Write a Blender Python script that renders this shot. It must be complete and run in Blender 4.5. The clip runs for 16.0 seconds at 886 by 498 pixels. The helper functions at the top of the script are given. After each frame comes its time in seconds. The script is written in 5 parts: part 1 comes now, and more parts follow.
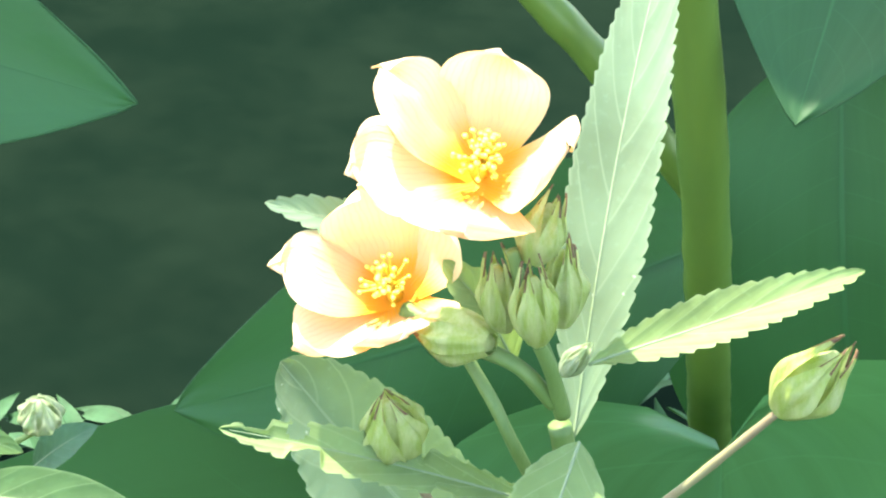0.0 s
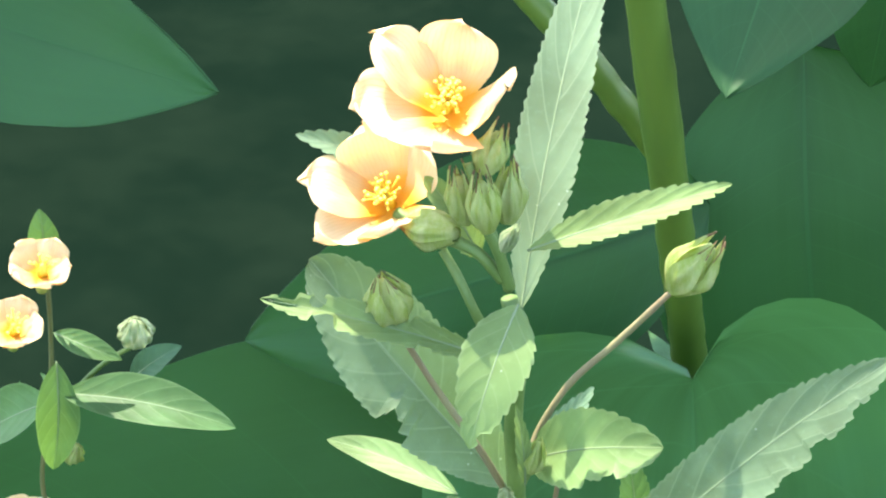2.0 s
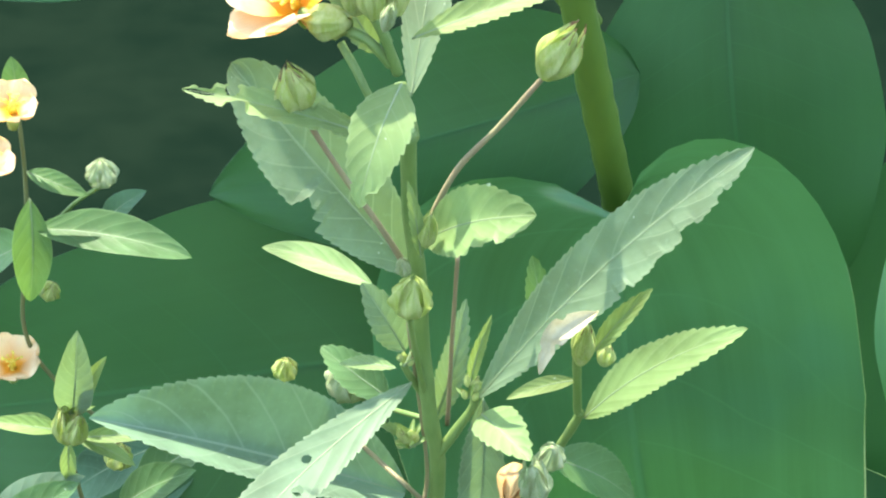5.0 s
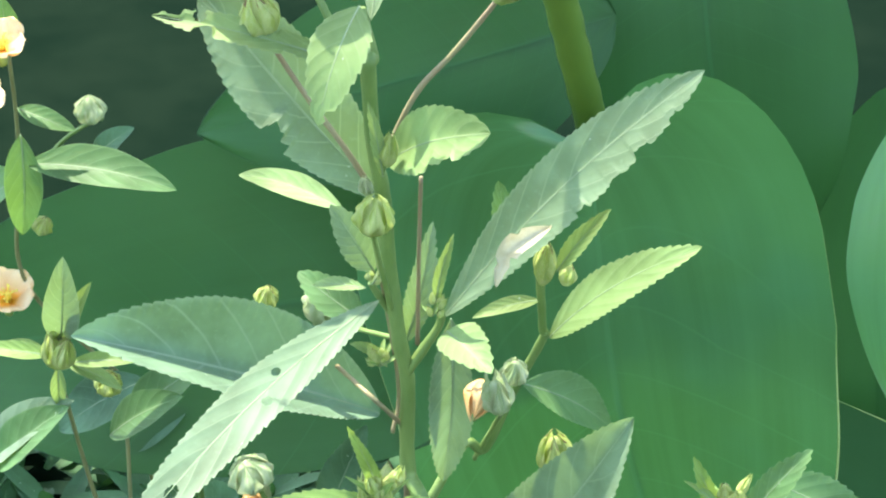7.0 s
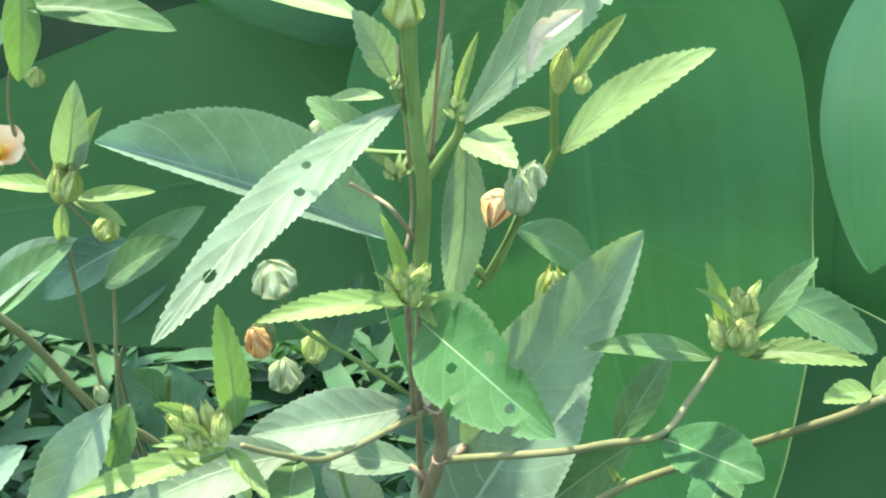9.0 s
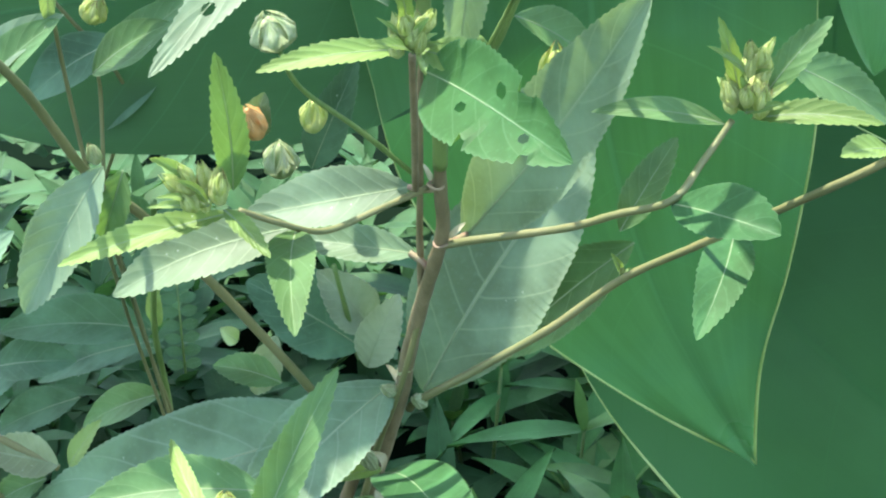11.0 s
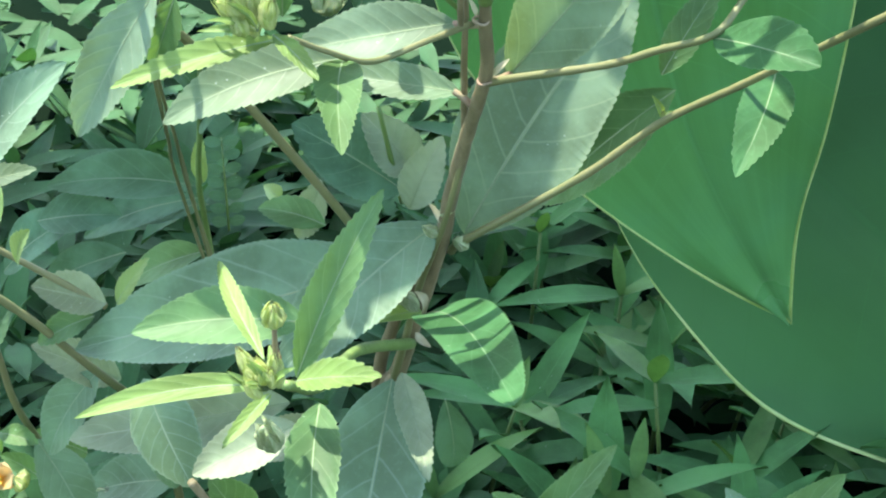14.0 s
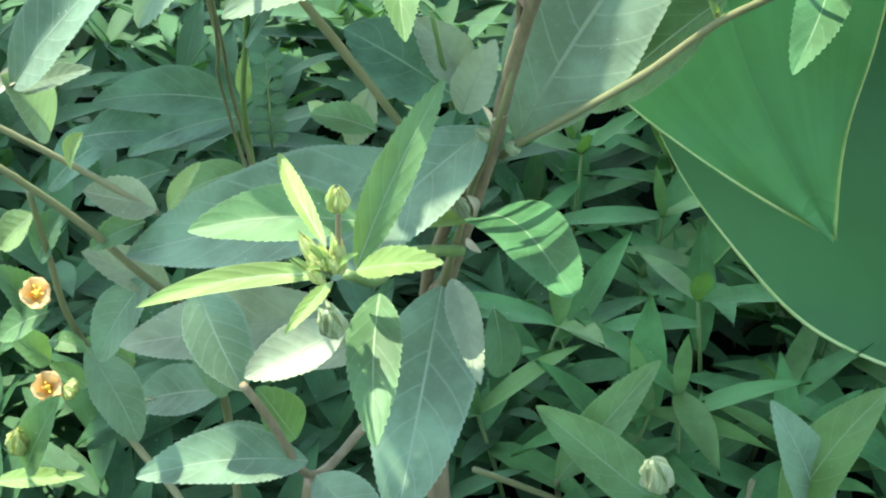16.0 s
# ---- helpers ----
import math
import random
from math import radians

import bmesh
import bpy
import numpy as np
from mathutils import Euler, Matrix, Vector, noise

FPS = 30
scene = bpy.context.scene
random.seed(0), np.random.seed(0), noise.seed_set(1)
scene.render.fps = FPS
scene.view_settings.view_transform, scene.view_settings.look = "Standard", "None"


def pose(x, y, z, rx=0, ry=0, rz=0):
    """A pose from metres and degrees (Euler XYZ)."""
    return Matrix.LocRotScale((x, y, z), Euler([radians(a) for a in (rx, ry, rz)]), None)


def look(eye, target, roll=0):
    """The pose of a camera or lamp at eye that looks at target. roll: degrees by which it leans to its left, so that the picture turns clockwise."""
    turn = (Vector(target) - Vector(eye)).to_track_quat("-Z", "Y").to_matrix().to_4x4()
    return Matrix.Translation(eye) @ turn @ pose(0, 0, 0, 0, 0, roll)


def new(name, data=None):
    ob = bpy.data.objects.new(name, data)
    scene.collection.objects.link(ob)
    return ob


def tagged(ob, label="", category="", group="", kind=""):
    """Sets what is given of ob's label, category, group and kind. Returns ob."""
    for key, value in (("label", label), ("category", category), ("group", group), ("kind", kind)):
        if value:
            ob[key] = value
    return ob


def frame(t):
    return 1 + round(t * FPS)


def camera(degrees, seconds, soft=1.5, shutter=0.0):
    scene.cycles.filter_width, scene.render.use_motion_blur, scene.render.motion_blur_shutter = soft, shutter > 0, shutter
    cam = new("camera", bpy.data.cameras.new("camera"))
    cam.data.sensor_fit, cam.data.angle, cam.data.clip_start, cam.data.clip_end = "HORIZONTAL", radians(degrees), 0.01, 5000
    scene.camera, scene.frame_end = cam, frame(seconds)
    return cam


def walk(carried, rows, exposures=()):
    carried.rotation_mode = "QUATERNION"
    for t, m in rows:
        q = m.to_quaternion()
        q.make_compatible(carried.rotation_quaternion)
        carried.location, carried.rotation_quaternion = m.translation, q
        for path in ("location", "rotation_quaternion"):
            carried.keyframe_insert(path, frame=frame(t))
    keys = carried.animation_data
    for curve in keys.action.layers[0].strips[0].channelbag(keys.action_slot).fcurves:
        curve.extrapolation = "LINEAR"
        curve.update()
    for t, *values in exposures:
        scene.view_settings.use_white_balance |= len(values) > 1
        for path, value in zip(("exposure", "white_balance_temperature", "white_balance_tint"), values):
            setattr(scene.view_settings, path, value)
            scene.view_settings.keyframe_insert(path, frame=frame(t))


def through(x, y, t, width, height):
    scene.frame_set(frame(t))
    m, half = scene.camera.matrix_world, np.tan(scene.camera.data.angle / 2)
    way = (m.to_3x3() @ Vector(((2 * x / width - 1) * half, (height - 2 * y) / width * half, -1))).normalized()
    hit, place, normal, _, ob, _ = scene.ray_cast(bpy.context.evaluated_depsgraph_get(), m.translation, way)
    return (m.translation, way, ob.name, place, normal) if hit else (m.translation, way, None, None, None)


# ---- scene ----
cam = camera(25, 16.0, soft=2.2)
PATH = [
    (0, look((-0.0085, -0.1396, 0.4543), (-0.0138, 0.0733, 0.3234), 1.55)),
    (0.5, look((-0.0063, -0.1616, 0.4616), (-0.0145, 0.0549, 0.3369), 1.60)),
    (1, look((-0.0021, -0.1825, 0.4688), (-0.0140, 0.0339, 0.3441), 1.13)),
    (1.5, look((0.0021, -0.1930, 0.4719), (-0.0131, 0.0230, 0.3470), 0.67)),
    (2, look((0.0087, -0.2019, 0.4747), (-0.0102, 0.0135, 0.3491), 0.15)),
    (2.5, look((0.0180, -0.2118, 0.4770), (-0.0051, 0.0029, 0.3510), -0.39)),
    (3, look((0.0220, -0.2162, 0.4735), (-0.0020, -0.0020, 0.3469), -0.58)),
    (3.5, look((0.0234, -0.2247, 0.4720), (0.0000, -0.0109, 0.3446), -0.55)),
    (3.7, look((0.0226, -0.2307, 0.4667), (0.0010, -0.0145, 0.3431), -0.40)),
    (5.8, look((0.0403, -0.2462, 0.4642), (0.0119, -0.0314, 0.3394), -1.71)),
    (6, look((0.0404, -0.2477, 0.4644), (0.0130, -0.0334, 0.3386), -1.74)),
    (6.5, look((0.0491, -0.2506, 0.4602), (0.0164, -0.0361, 0.3359), -2.43)),
    (7, look((0.0466, -0.2569, 0.4624), (0.0162, -0.0430, 0.3365), -2.14)),
    (7.5, look((0.0422, -0.2619, 0.4525), (0.0141, -0.0467, 0.3284), -1.66)),
    (8, look((0.0333, -0.2697, 0.4418), (0.0100, -0.0525, 0.3203), -0.96)),
    (8.2, look((0.0289, -0.2729, 0.4414), (0.0081, -0.0556, 0.3195), -0.68)),
    (10.3, look((0.0211, -0.2867, 0.4103), (0.0116, -0.0686, 0.2884), -0.89)),
    (10.5, look((0.0198, -0.2867, 0.4085), (0.0104, -0.0699, 0.2842), -0.63)),
    (11, look((0.0183, -0.2875, 0.4015), (0.0079, -0.0732, 0.2732), -0.56)),
    (11.5, look((0.0170, -0.2877, 0.3977), (0.0057, -0.0756, 0.2658), -0.45)),
    (12, look((0.0162, -0.2863, 0.3983), (0.0041, -0.0757, 0.2642), -0.53)),
    (12.5, look((0.0157, -0.2893, 0.3996), (0.0037, -0.0796, 0.2640), -0.41)),
    (13, look((0.0173, -0.2934, 0.3962), (0.0045, -0.0842, 0.2600), -0.31)),
    (13.5, look((0.0173, -0.2954, 0.3943), (0.0036, -0.0869, 0.2570), -0.37)),
    (14, look((0.0179, -0.2997, 0.3939), (0.0031, -0.0918, 0.2557), -0.42)),
    (14.5, look((0.0154, -0.3007, 0.3921), (-0.0001, -0.0938, 0.2527), -0.66)),
    (15, look((0.0127, -0.3014, 0.3910), (-0.0034, -0.0954, 0.2504), -0.72)),
    (15.5, look((0.0116, -0.3050, 0.3895), (-0.0048, -0.0999, 0.2476), -0.73)),
    (16, look((0.0120, -0.3066, 0.3860), (-0.0052, -0.1022, 0.2431), -0.59)),
]
walk(cam, PATH, [(0.0, 3.16, 7500, 4.0), (0.6, 2.98, 7500, 3.0), (1.5, 2.82, 7450, 3.0), (3.5, 2.84, 7450, 3.0), (8.0, 2.96, 7350, 3.0), (11.5, 2.74, 7150, 3.0), (13.0, 2.80, 7130, 3.0), (14.5, 2.77, 7110, 3.0), (16.0, 2.86, 7100, 3.0)])
SKY, SUN = 0.15, 2.3

# ---- light ----
SUN_EL, SUN_AZ = radians(66), radians(-45)   # azimuth from +y, clockwise seen from above
world = bpy.data.worlds.new("world")
scene.world = world
world.use_nodes = True
wn = world.node_tree.nodes
sky = wn.new("ShaderNodeTexSky")
sky.sky_type, sky.sun_disc = "NISHITA", False
sky.sun_elevation, sky.sun_rotation = SUN_EL, SUN_AZ
wn["Background"].inputs["Strength"].default_value = SKY
world.node_tree.links.new(sky.outputs[0], wn["Background"].inputs[0])
sun = new("sun", bpy.data.lights.new("sun", "SUN"))
sun.data.energy, sun.data.angle, sun.data.color = SUN, radians(0.5), (1.0, 0.98, 0.945)
sd = Vector((math.sin(SUN_AZ) * math.cos(SUN_EL), math.cos(SUN_AZ) * math.cos(SUN_EL), math.sin(SUN_EL)))
sun.matrix_world = look(sd * 3, (0, 0, 0))


# ---- materials ----
def node(nt, kind, **kw):
    n = nt.nodes.new(kind)
    for k, v in kw.items():
        n.inputs[k].default_value = v
    return n


def calc(nt, op, a, b=0.0, c=None):
    n = nt.nodes.new("ShaderNodeMath")
    n.operation = op
    for i, v in enumerate((a, b) if c is None else (a, b, c)):
        if isinstance(v, (int, float)):
            n.inputs[i].default_value = v
        else:
            nt.links.new(v, n.inputs[i])
    return n.outputs[0]


def blend(nt, fac, a, b, kind="MIX"):
    n = nt.nodes.new("ShaderNodeMix")
    n.data_type, n.blend_type = "RGBA", kind
    for i, v in ((0, fac), (6, a), (7, b)):
        if isinstance(v, (int, float)):
            n.inputs[i].default_value = v
        elif isinstance(v, tuple):
            n.inputs[i].default_value = (*v, 1.0)
        else:
            nt.links.new(v, n.inputs[i])
    return n.outputs[2]


def base_material(name):
    m = bpy.data.materials.new(name)
    m.use_nodes = True
    return m, m.node_tree, m.node_tree.nodes["Principled BSDF"], m.node_tree.nodes["Material Output"]


def ramp(nt, v, lo, hi):
    n = nt.nodes.new("ShaderNodeMapRange")
    n.interpolation_type = "SMOOTHSTEP"
    nt.links.new(v, n.inputs[0])
    n.inputs[1].default_value, n.inputs[2].default_value = lo, hi
    return n.outputs[0]


def leaf_material(name, colour, vein, rough=0.55, through_light=0.35, glow=(0.30, 0.46, 0.06), veins=9.0, slant=1.6,
                  quilt=0.5, rib=0.022, spots=0.18, scale=500.0, sheen=0.0, line=0.06, rim=0.45, specks=0.45, gloss=0.3, streak_sheen=0.0):
    """Leaf blade: midrib and side veins from the blade's own u (length) and v (across), mottling, light that shines through."""
    m, nt, bsdf, out = base_material(name)
    L = nt.links.new
    uv = nt.nodes.new("ShaderNodeUVMap")
    uv.uv_map = "blade"
    sep = nt.nodes.new("ShaderNodeSeparateXYZ")
    L(uv.outputs[0], sep.inputs[0])
    u, v = sep.outputs[0], calc(nt, "ABSOLUTE", calc(nt, "MULTIPLY_ADD", sep.outputs[1], 2.0, -1.0))
    tc = nt.nodes.new("ShaderNodeTexCoord")
    n1 = node(nt, "ShaderNodeTexNoise", Scale=scale * 0.12, Detail=4.0, Roughness=0.6)
    n2 = node(nt, "ShaderNodeTexNoise", Scale=scale * 2.2, Detail=3.0, Roughness=0.6)
    L(tc.outputs["Object"], n1.inputs[0])
    L(tc.outputs["Object"], n2.inputs[0])
    # side veins sweep forward from the midrib
    q = calc(nt, "SUBTRACT", calc(nt, "MULTIPLY", u, veins), calc(nt, "MULTIPLY", calc(nt, "POWER", v, 1.25), slant))
    side = calc(nt, "GREATER_THAN", sep.outputs[1], 0.5)
    q = calc(nt, "ADD", q, calc(nt, "MULTIPLY", side, 0.37))
    q = calc(nt, "ADD", q, calc(nt, "MULTIPLY", n1.outputs[0], 0.35))
    fr = calc(nt, "ABSOLUTE", calc(nt, "SUBTRACT", calc(nt, "FRACT", q), 0.5))
    cell = calc(nt, "MULTIPLY", fr, 2.0)
    svein = calc(nt, "SUBTRACT", 1.0, ramp(nt, cell, 0.0, line * 2))
    mid = calc(nt, "SUBTRACT", 1.0, ramp(nt, v, rib * 0.5, rib * 1.8))
    edge = calc(nt, "MULTIPLY", ramp(nt, v, 0.90, 1.0), rim)
    mask = calc(nt, "MAXIMUM", calc(nt, "MAXIMUM", mid, edge), calc(nt, "MULTIPLY", svein, 0.5))
    info = nt.nodes.new("ShaderNodeObjectInfo")
    dark = tuple(c * 0.62 for c in colour)
    lite = tuple(min(1, c * 1.3 + 0.01) for c in colour)
    col = blend(nt, ramp(nt, n1.outputs[0], 0.32, 0.68), dark, lite)
    col = blend(nt, calc(nt, "MULTIPLY", info.outputs["Random"], 0.35), col, tuple(c * k for c, k in zip(colour, (1.25, 1.0, 0.7))))
    col = blend(nt, calc(nt, "MULTIPLY", ramp(nt, n2.outputs[0], 0.55, 0.75), spots), col, tuple(min(1, c * 1.9 + 0.02) for c in colour))
    if streak_sheen:
        mp = nt.nodes.new("ShaderNodeMapping")
        mp.inputs["Scale"].default_value = (1.2, 15.0, 1.0)
        L(uv.outputs[0], mp.inputs[0])
        n4 = node(nt, "ShaderNodeTexNoise", Scale=1.0, Detail=4.0, Roughness=0.6)
        L(mp.outputs[0], n4.inputs[0])
        n5 = node(nt, "ShaderNodeTexNoise", Scale=26.0, Detail=3.0)
        L(tc.outputs["Object"], n5.inputs[0])
        col = blend(nt, calc(nt, "MULTIPLY", ramp(nt, n4.outputs[0], 0.35, 0.68), streak_sheen), col, tuple(min(1.0, c * 1.55 + 0.012) for c in colour))
        # bluish patches paint a sky sheen into the blade colour
        col = blend(nt, calc(nt, "MULTIPLY", ramp(nt, n5.outputs[0], 0.45, 0.72), streak_sheen), col, (colour[0] * 0.9, colour[1] * 1.1, colour[2] * 1.9))
        L(calc(nt, "MULTIPLY_ADD", n5.outputs[0], 0.5, rough - 0.22), bsdf.inputs["Roughness"])
    col = blend(nt, mask, col, vein)
    dots = node(nt, "ShaderNodeTexVoronoi", Scale=scale * 0.9)
    L(tc.outputs["Object"], dots.inputs["Vector"])
    n3 = node(nt, "ShaderNodeTexNoise", Scale=scale * 0.25, Detail=2.0)
    L(tc.outputs["Object"], n3.inputs[0])
    dot = calc(nt, "MULTIPLY", calc(nt, "LESS_THAN", dots.outputs["Distance"], 0.075), calc(nt, "GREATER_THAN", n3.outputs[0], 0.60))
    col = blend(nt, calc(nt, "MULTIPLY", dot, specks), col, (0.62, 0.68, 0.55))
    bsdf.inputs["Specular IOR Level"].default_value = gloss
    L(col, bsdf.inputs["Base Color"])
    if not streak_sheen:
        bsdf.inputs["Roughness"].default_value = rough
    bsdf.inputs["Sheen Weight"].default_value = sheen
    hgt = calc(nt, "ADD", calc(nt, "MULTIPLY", ramp(nt, cell, 0.0, 0.8), quilt), calc(nt, "MULTIPLY", n2.outputs[0], 0.12))
    hgt = calc(nt, "SUBTRACT", hgt, calc(nt, "MULTIPLY", mid, 0.3))
    bump = node(nt, "ShaderNodeBump", Strength=0.26, Distance=0.0004)
    L(hgt, bump.inputs["Height"])
    L(bump.outputs[0], bsdf.inputs["Normal"])
    tr = nt.nodes.new("ShaderNodeBsdfTranslucent")
    L(blend(nt, 0.75, col, glow), tr.inputs["Color"])
    L(bump.outputs[0], tr.inputs["Normal"])
    mix = nt.nodes.new("ShaderNodeMixShader")
    mix.inputs[0].default_value = through_light
    L(bsdf.outputs[0], mix.inputs[1])
    L(tr.outputs[0], mix.inputs[2])
    L(mix.outputs[0], out.inputs[0])
    return m


def plain_material(name, colour, second, rough=0.6, scale=300.0, stretch=(1, 1, 1), bump=0.3, through_light=0.0, edges=(0.35, 0.65), size=0.0005):
    """Two-tone mottled surface with fine relief."""
    m, nt, bsdf, out = base_material(name)
    L = nt.links.new
    tc = nt.nodes.new("ShaderNodeTexCoord")
    mp = nt.nodes.new("ShaderNodeMapping")
    mp.inputs["Scale"].default_value = stretch
    L(tc.outputs["Object"], mp.inputs[0])
    n1 = node(nt, "ShaderNodeTexNoise", Scale=scale, Detail=5.0, Roughness=0.65)
    n2 = node(nt, "ShaderNodeTexNoise", Scale=scale * 7, Detail=3.0)
    L(mp.outputs[0], n1.inputs[0])
    L(mp.outputs[0], n2.inputs[0])
    col = blend(nt, ramp(nt, n1.outputs[0], *edges), colour, second)
    col = blend(nt, calc(nt, "MULTIPLY", n2.outputs[0], 0.3), col, tuple(c * 0.6 for c in colour))
    L(col, bsdf.inputs["Base Color"])
    bsdf.inputs["Roughness"].default_value = rough
    b = node(nt, "ShaderNodeBump", Strength=bump, Distance=size)
    L(calc(nt, "ADD", n1.outputs[0], calc(nt, "MULTIPLY", n2.outputs[0], 0.5)), b.inputs["Height"])
    L(b.outputs[0], bsdf.inputs["Normal"])
    if through_light:
        tr = nt.nodes.new("ShaderNodeBsdfTranslucent")
        L(col, tr.inputs["Color"])
        mix = nt.nodes.new("ShaderNodeMixShader")
        mix.inputs[0].default_value = through_light
        L(bsdf.outputs[0], mix.inputs[1])
        L(tr.outputs[0], mix.inputs[2])
        L(mix.outputs[0], out.inputs[0])
    return m


def petal_material(name, tip, mid, throat, through=(0.95, 0.66, 0.31)):
    m, nt, bsdf, out = base_material(name)
    L = nt.links.new
    uv = nt.nodes.new("ShaderNodeUVMap")
    uv.uv_map = "blade"
    sep = nt.nodes.new("ShaderNodeSeparateXYZ")
    L(uv.outputs[0], sep.inputs[0])
    # fine veins fan out along the petal
    wob = node(nt, "ShaderNodeTexNoise", Scale=6.0, Detail=2.0)
    L(uv.outputs[0], wob.inputs[0])
    k = calc(nt, "ADD", calc(nt, "MULTIPLY", sep.outputs[1], 15.0), calc(nt, "MULTIPLY", wob.outputs[0], 1.5))
    vein = calc(nt, "SUBTRACT", 1.0, ramp(nt, calc(nt, "ABSOLUTE", calc(nt, "SUBTRACT", calc(nt, "FRACT", k), 0.5)), 0.0, 0.22))
    col = blend(nt, ramp(nt, sep.outputs[0], 0.18, 0.42), throat, mid)
    col = blend(nt, ramp(nt, sep.outputs[0], 0.3, 0.85), col, tip)
    col = blend(nt, calc(nt, "MULTIPLY", vein, 0.26), col, tuple(c * 0.8 for c in mid))
    L(col, bsdf.inputs["Base Color"])
    bsdf.inputs["Roughness"].default_value = 0.6
    b = node(nt, "ShaderNodeBump", Strength=0.25, Distance=0.0002)
    L(calc(nt, "ADD", vein, wob.outputs[0]), b.inputs["Height"])
    L(b.outputs[0], bsdf.inputs["Normal"])
    tr = nt.nodes.new("ShaderNodeBsdfTranslucent")
    L(blend(nt, 0.8, col, through, "MULTIPLY"), tr.inputs["Color"])
    mix = nt.nodes.new("ShaderNodeMixShader")
    mix.inputs[0].default_value = 0.42
    L(bsdf.outputs[0], mix.inputs[1])
    L(tr.outputs[0], mix.inputs[2])
    L(mix.outputs[0], out.inputs[0])
    return m


FRESH = leaf_material("fresh_leaf", (0.142, 0.221, 0.083), (0.264, 0.330, 0.158), glow=(0.238, 0.343, 0.066), veins=6, line=0.05)
LIME = leaf_material("young_leaf", (0.134, 0.226, 0.062), (0.277, 0.363, 0.150), glow=(0.250, 0.365, 0.058), veins=6, line=0.05)
GREEN = leaf_material("green_leaf", (0.069, 0.149, 0.056), (0.172, 0.264, 0.119), glow=(0.165, 0.304, 0.040), veins=6, line=0.05)
PALE = leaf_material("pale_leaf", (0.122, 0.190, 0.122), (0.238, 0.310, 0.191), glow=(0.198, 0.317, 0.066), quilt=0.5, veins=8, line=0.065, sheen=0.08)
GREY = leaf_material("grey_leaf", (0.098, 0.172, 0.102), (0.185, 0.255, 0.180), glow=(0.132, 0.251, 0.053), through_light=0.22, quilt=0.5, veins=7, line=0.065, sheen=0.1)
# darker leaf tone that carries the shade on weed and inner leaves
SHADED = leaf_material("shade_leaf", (0.058, 0.122, 0.074), (0.105, 0.170, 0.105), glow=(0.079, 0.198, 0.026), through_light=0.25, veins=6, gloss=0.1)
# GREEN made darker: shade on single low leaves is put into the colour
SHADED_GREEN = leaf_material("shaded_green_leaf", (0.036, 0.112, 0.040), (0.082, 0.170, 0.078), glow=(0.090, 0.220, 0.030), through_light=0.28, veins=6, line=0.05, gloss=0.15, spots=0.3)
UNDER = leaf_material("leaf_underside", (0.195, 0.246, 0.155), (0.304, 0.330, 0.224), glow=(0.211, 0.290, 0.079), veins=9, spots=0.1, sheen=0.1)
# darker than GRASS: the undergrowth's deep shade is put into this green
COVER_SHADED = leaf_material("cover_leaf_shaded", (0.022, 0.080, 0.026), (0.034, 0.108, 0.036), glow=(0.053, 0.158, 0.024), through_light=0.25, veins=2, slant=6, quilt=0.2, rough=0.7)
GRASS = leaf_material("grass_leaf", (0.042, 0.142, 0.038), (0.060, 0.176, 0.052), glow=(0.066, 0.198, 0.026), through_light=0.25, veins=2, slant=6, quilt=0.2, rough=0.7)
GRASS_TIP = leaf_material("young_grass_leaf", (0.062, 0.150, 0.034), (0.065, 0.130, 0.032), glow=(0.085, 0.20, 0.022), through_light=0.3, veins=2, slant=6, quilt=0.2, rough=0.6)
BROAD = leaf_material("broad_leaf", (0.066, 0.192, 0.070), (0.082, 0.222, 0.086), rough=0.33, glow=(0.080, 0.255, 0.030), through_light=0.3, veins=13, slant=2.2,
                      quilt=0.35, rib=0.012, spots=0.04, scale=60, line=0.03, rim=0.0, specks=0.0, gloss=0.5, streak_sheen=0.24)
# shaded copy of BROAD: the rear leaves' shade is in the colour
BROAD_SHADED = leaf_material("broad_leaf_shaded", (0.021, 0.078, 0.024), (0.030, 0.100, 0.034), rough=0.5, glow=(0.036, 0.140, 0.016), through_light=0.2, veins=13,
                           slant=2.2, quilt=0.3, rib=0.012, spots=0.03, scale=60, line=0.03, rim=0.0, specks=0.0, gloss=0.25, streak_sheen=0.12)
WITHER = plain_material("withered_leaf", (0.40, 0.345, 0.20), (0.50, 0.46, 0.32), scale=160, bump=0.8, through_light=0.25)
MARGIN = plain_material("leaf_margin", (0.36, 0.44, 0.17), (0.22, 0.32, 0.08), scale=60, bump=0.1, rough=0.4)
STALK = plain_material("fleshy_stalk", (0.106, 0.172, 0.026), (0.073, 0.139, 0.026), scale=40, stretch=(1, 1, 0.15), rough=0.4, bump=0.15)
STEM = plain_material("green_stem", (0.086, 0.152, 0.033), (0.132, 0.198, 0.053), scale=220, stretch=(1, 1, 0.25))
BROWN = plain_material("brown_stem", (0.125, 0.102, 0.050), (0.198, 0.158, 0.086), scale=260, stretch=(1, 1, 0.25), bump=0.6)
OLIVE = plain_material("olive_stem", (0.118, 0.126, 0.046), (0.150, 0.146, 0.060), scale=60, stretch=(1, 1, 0.4), bump=0.5, edges=(0.42, 0.6))
RIB = plain_material("pale_midrib", (0.145, 0.205, 0.095), (0.19, 0.25, 0.13), scale=200)
TWIG = plain_material("bud_stalk", (0.205, 0.152, 0.086), (0.224, 0.205, 0.099), scale=160, stretch=(1, 1, 0.25))
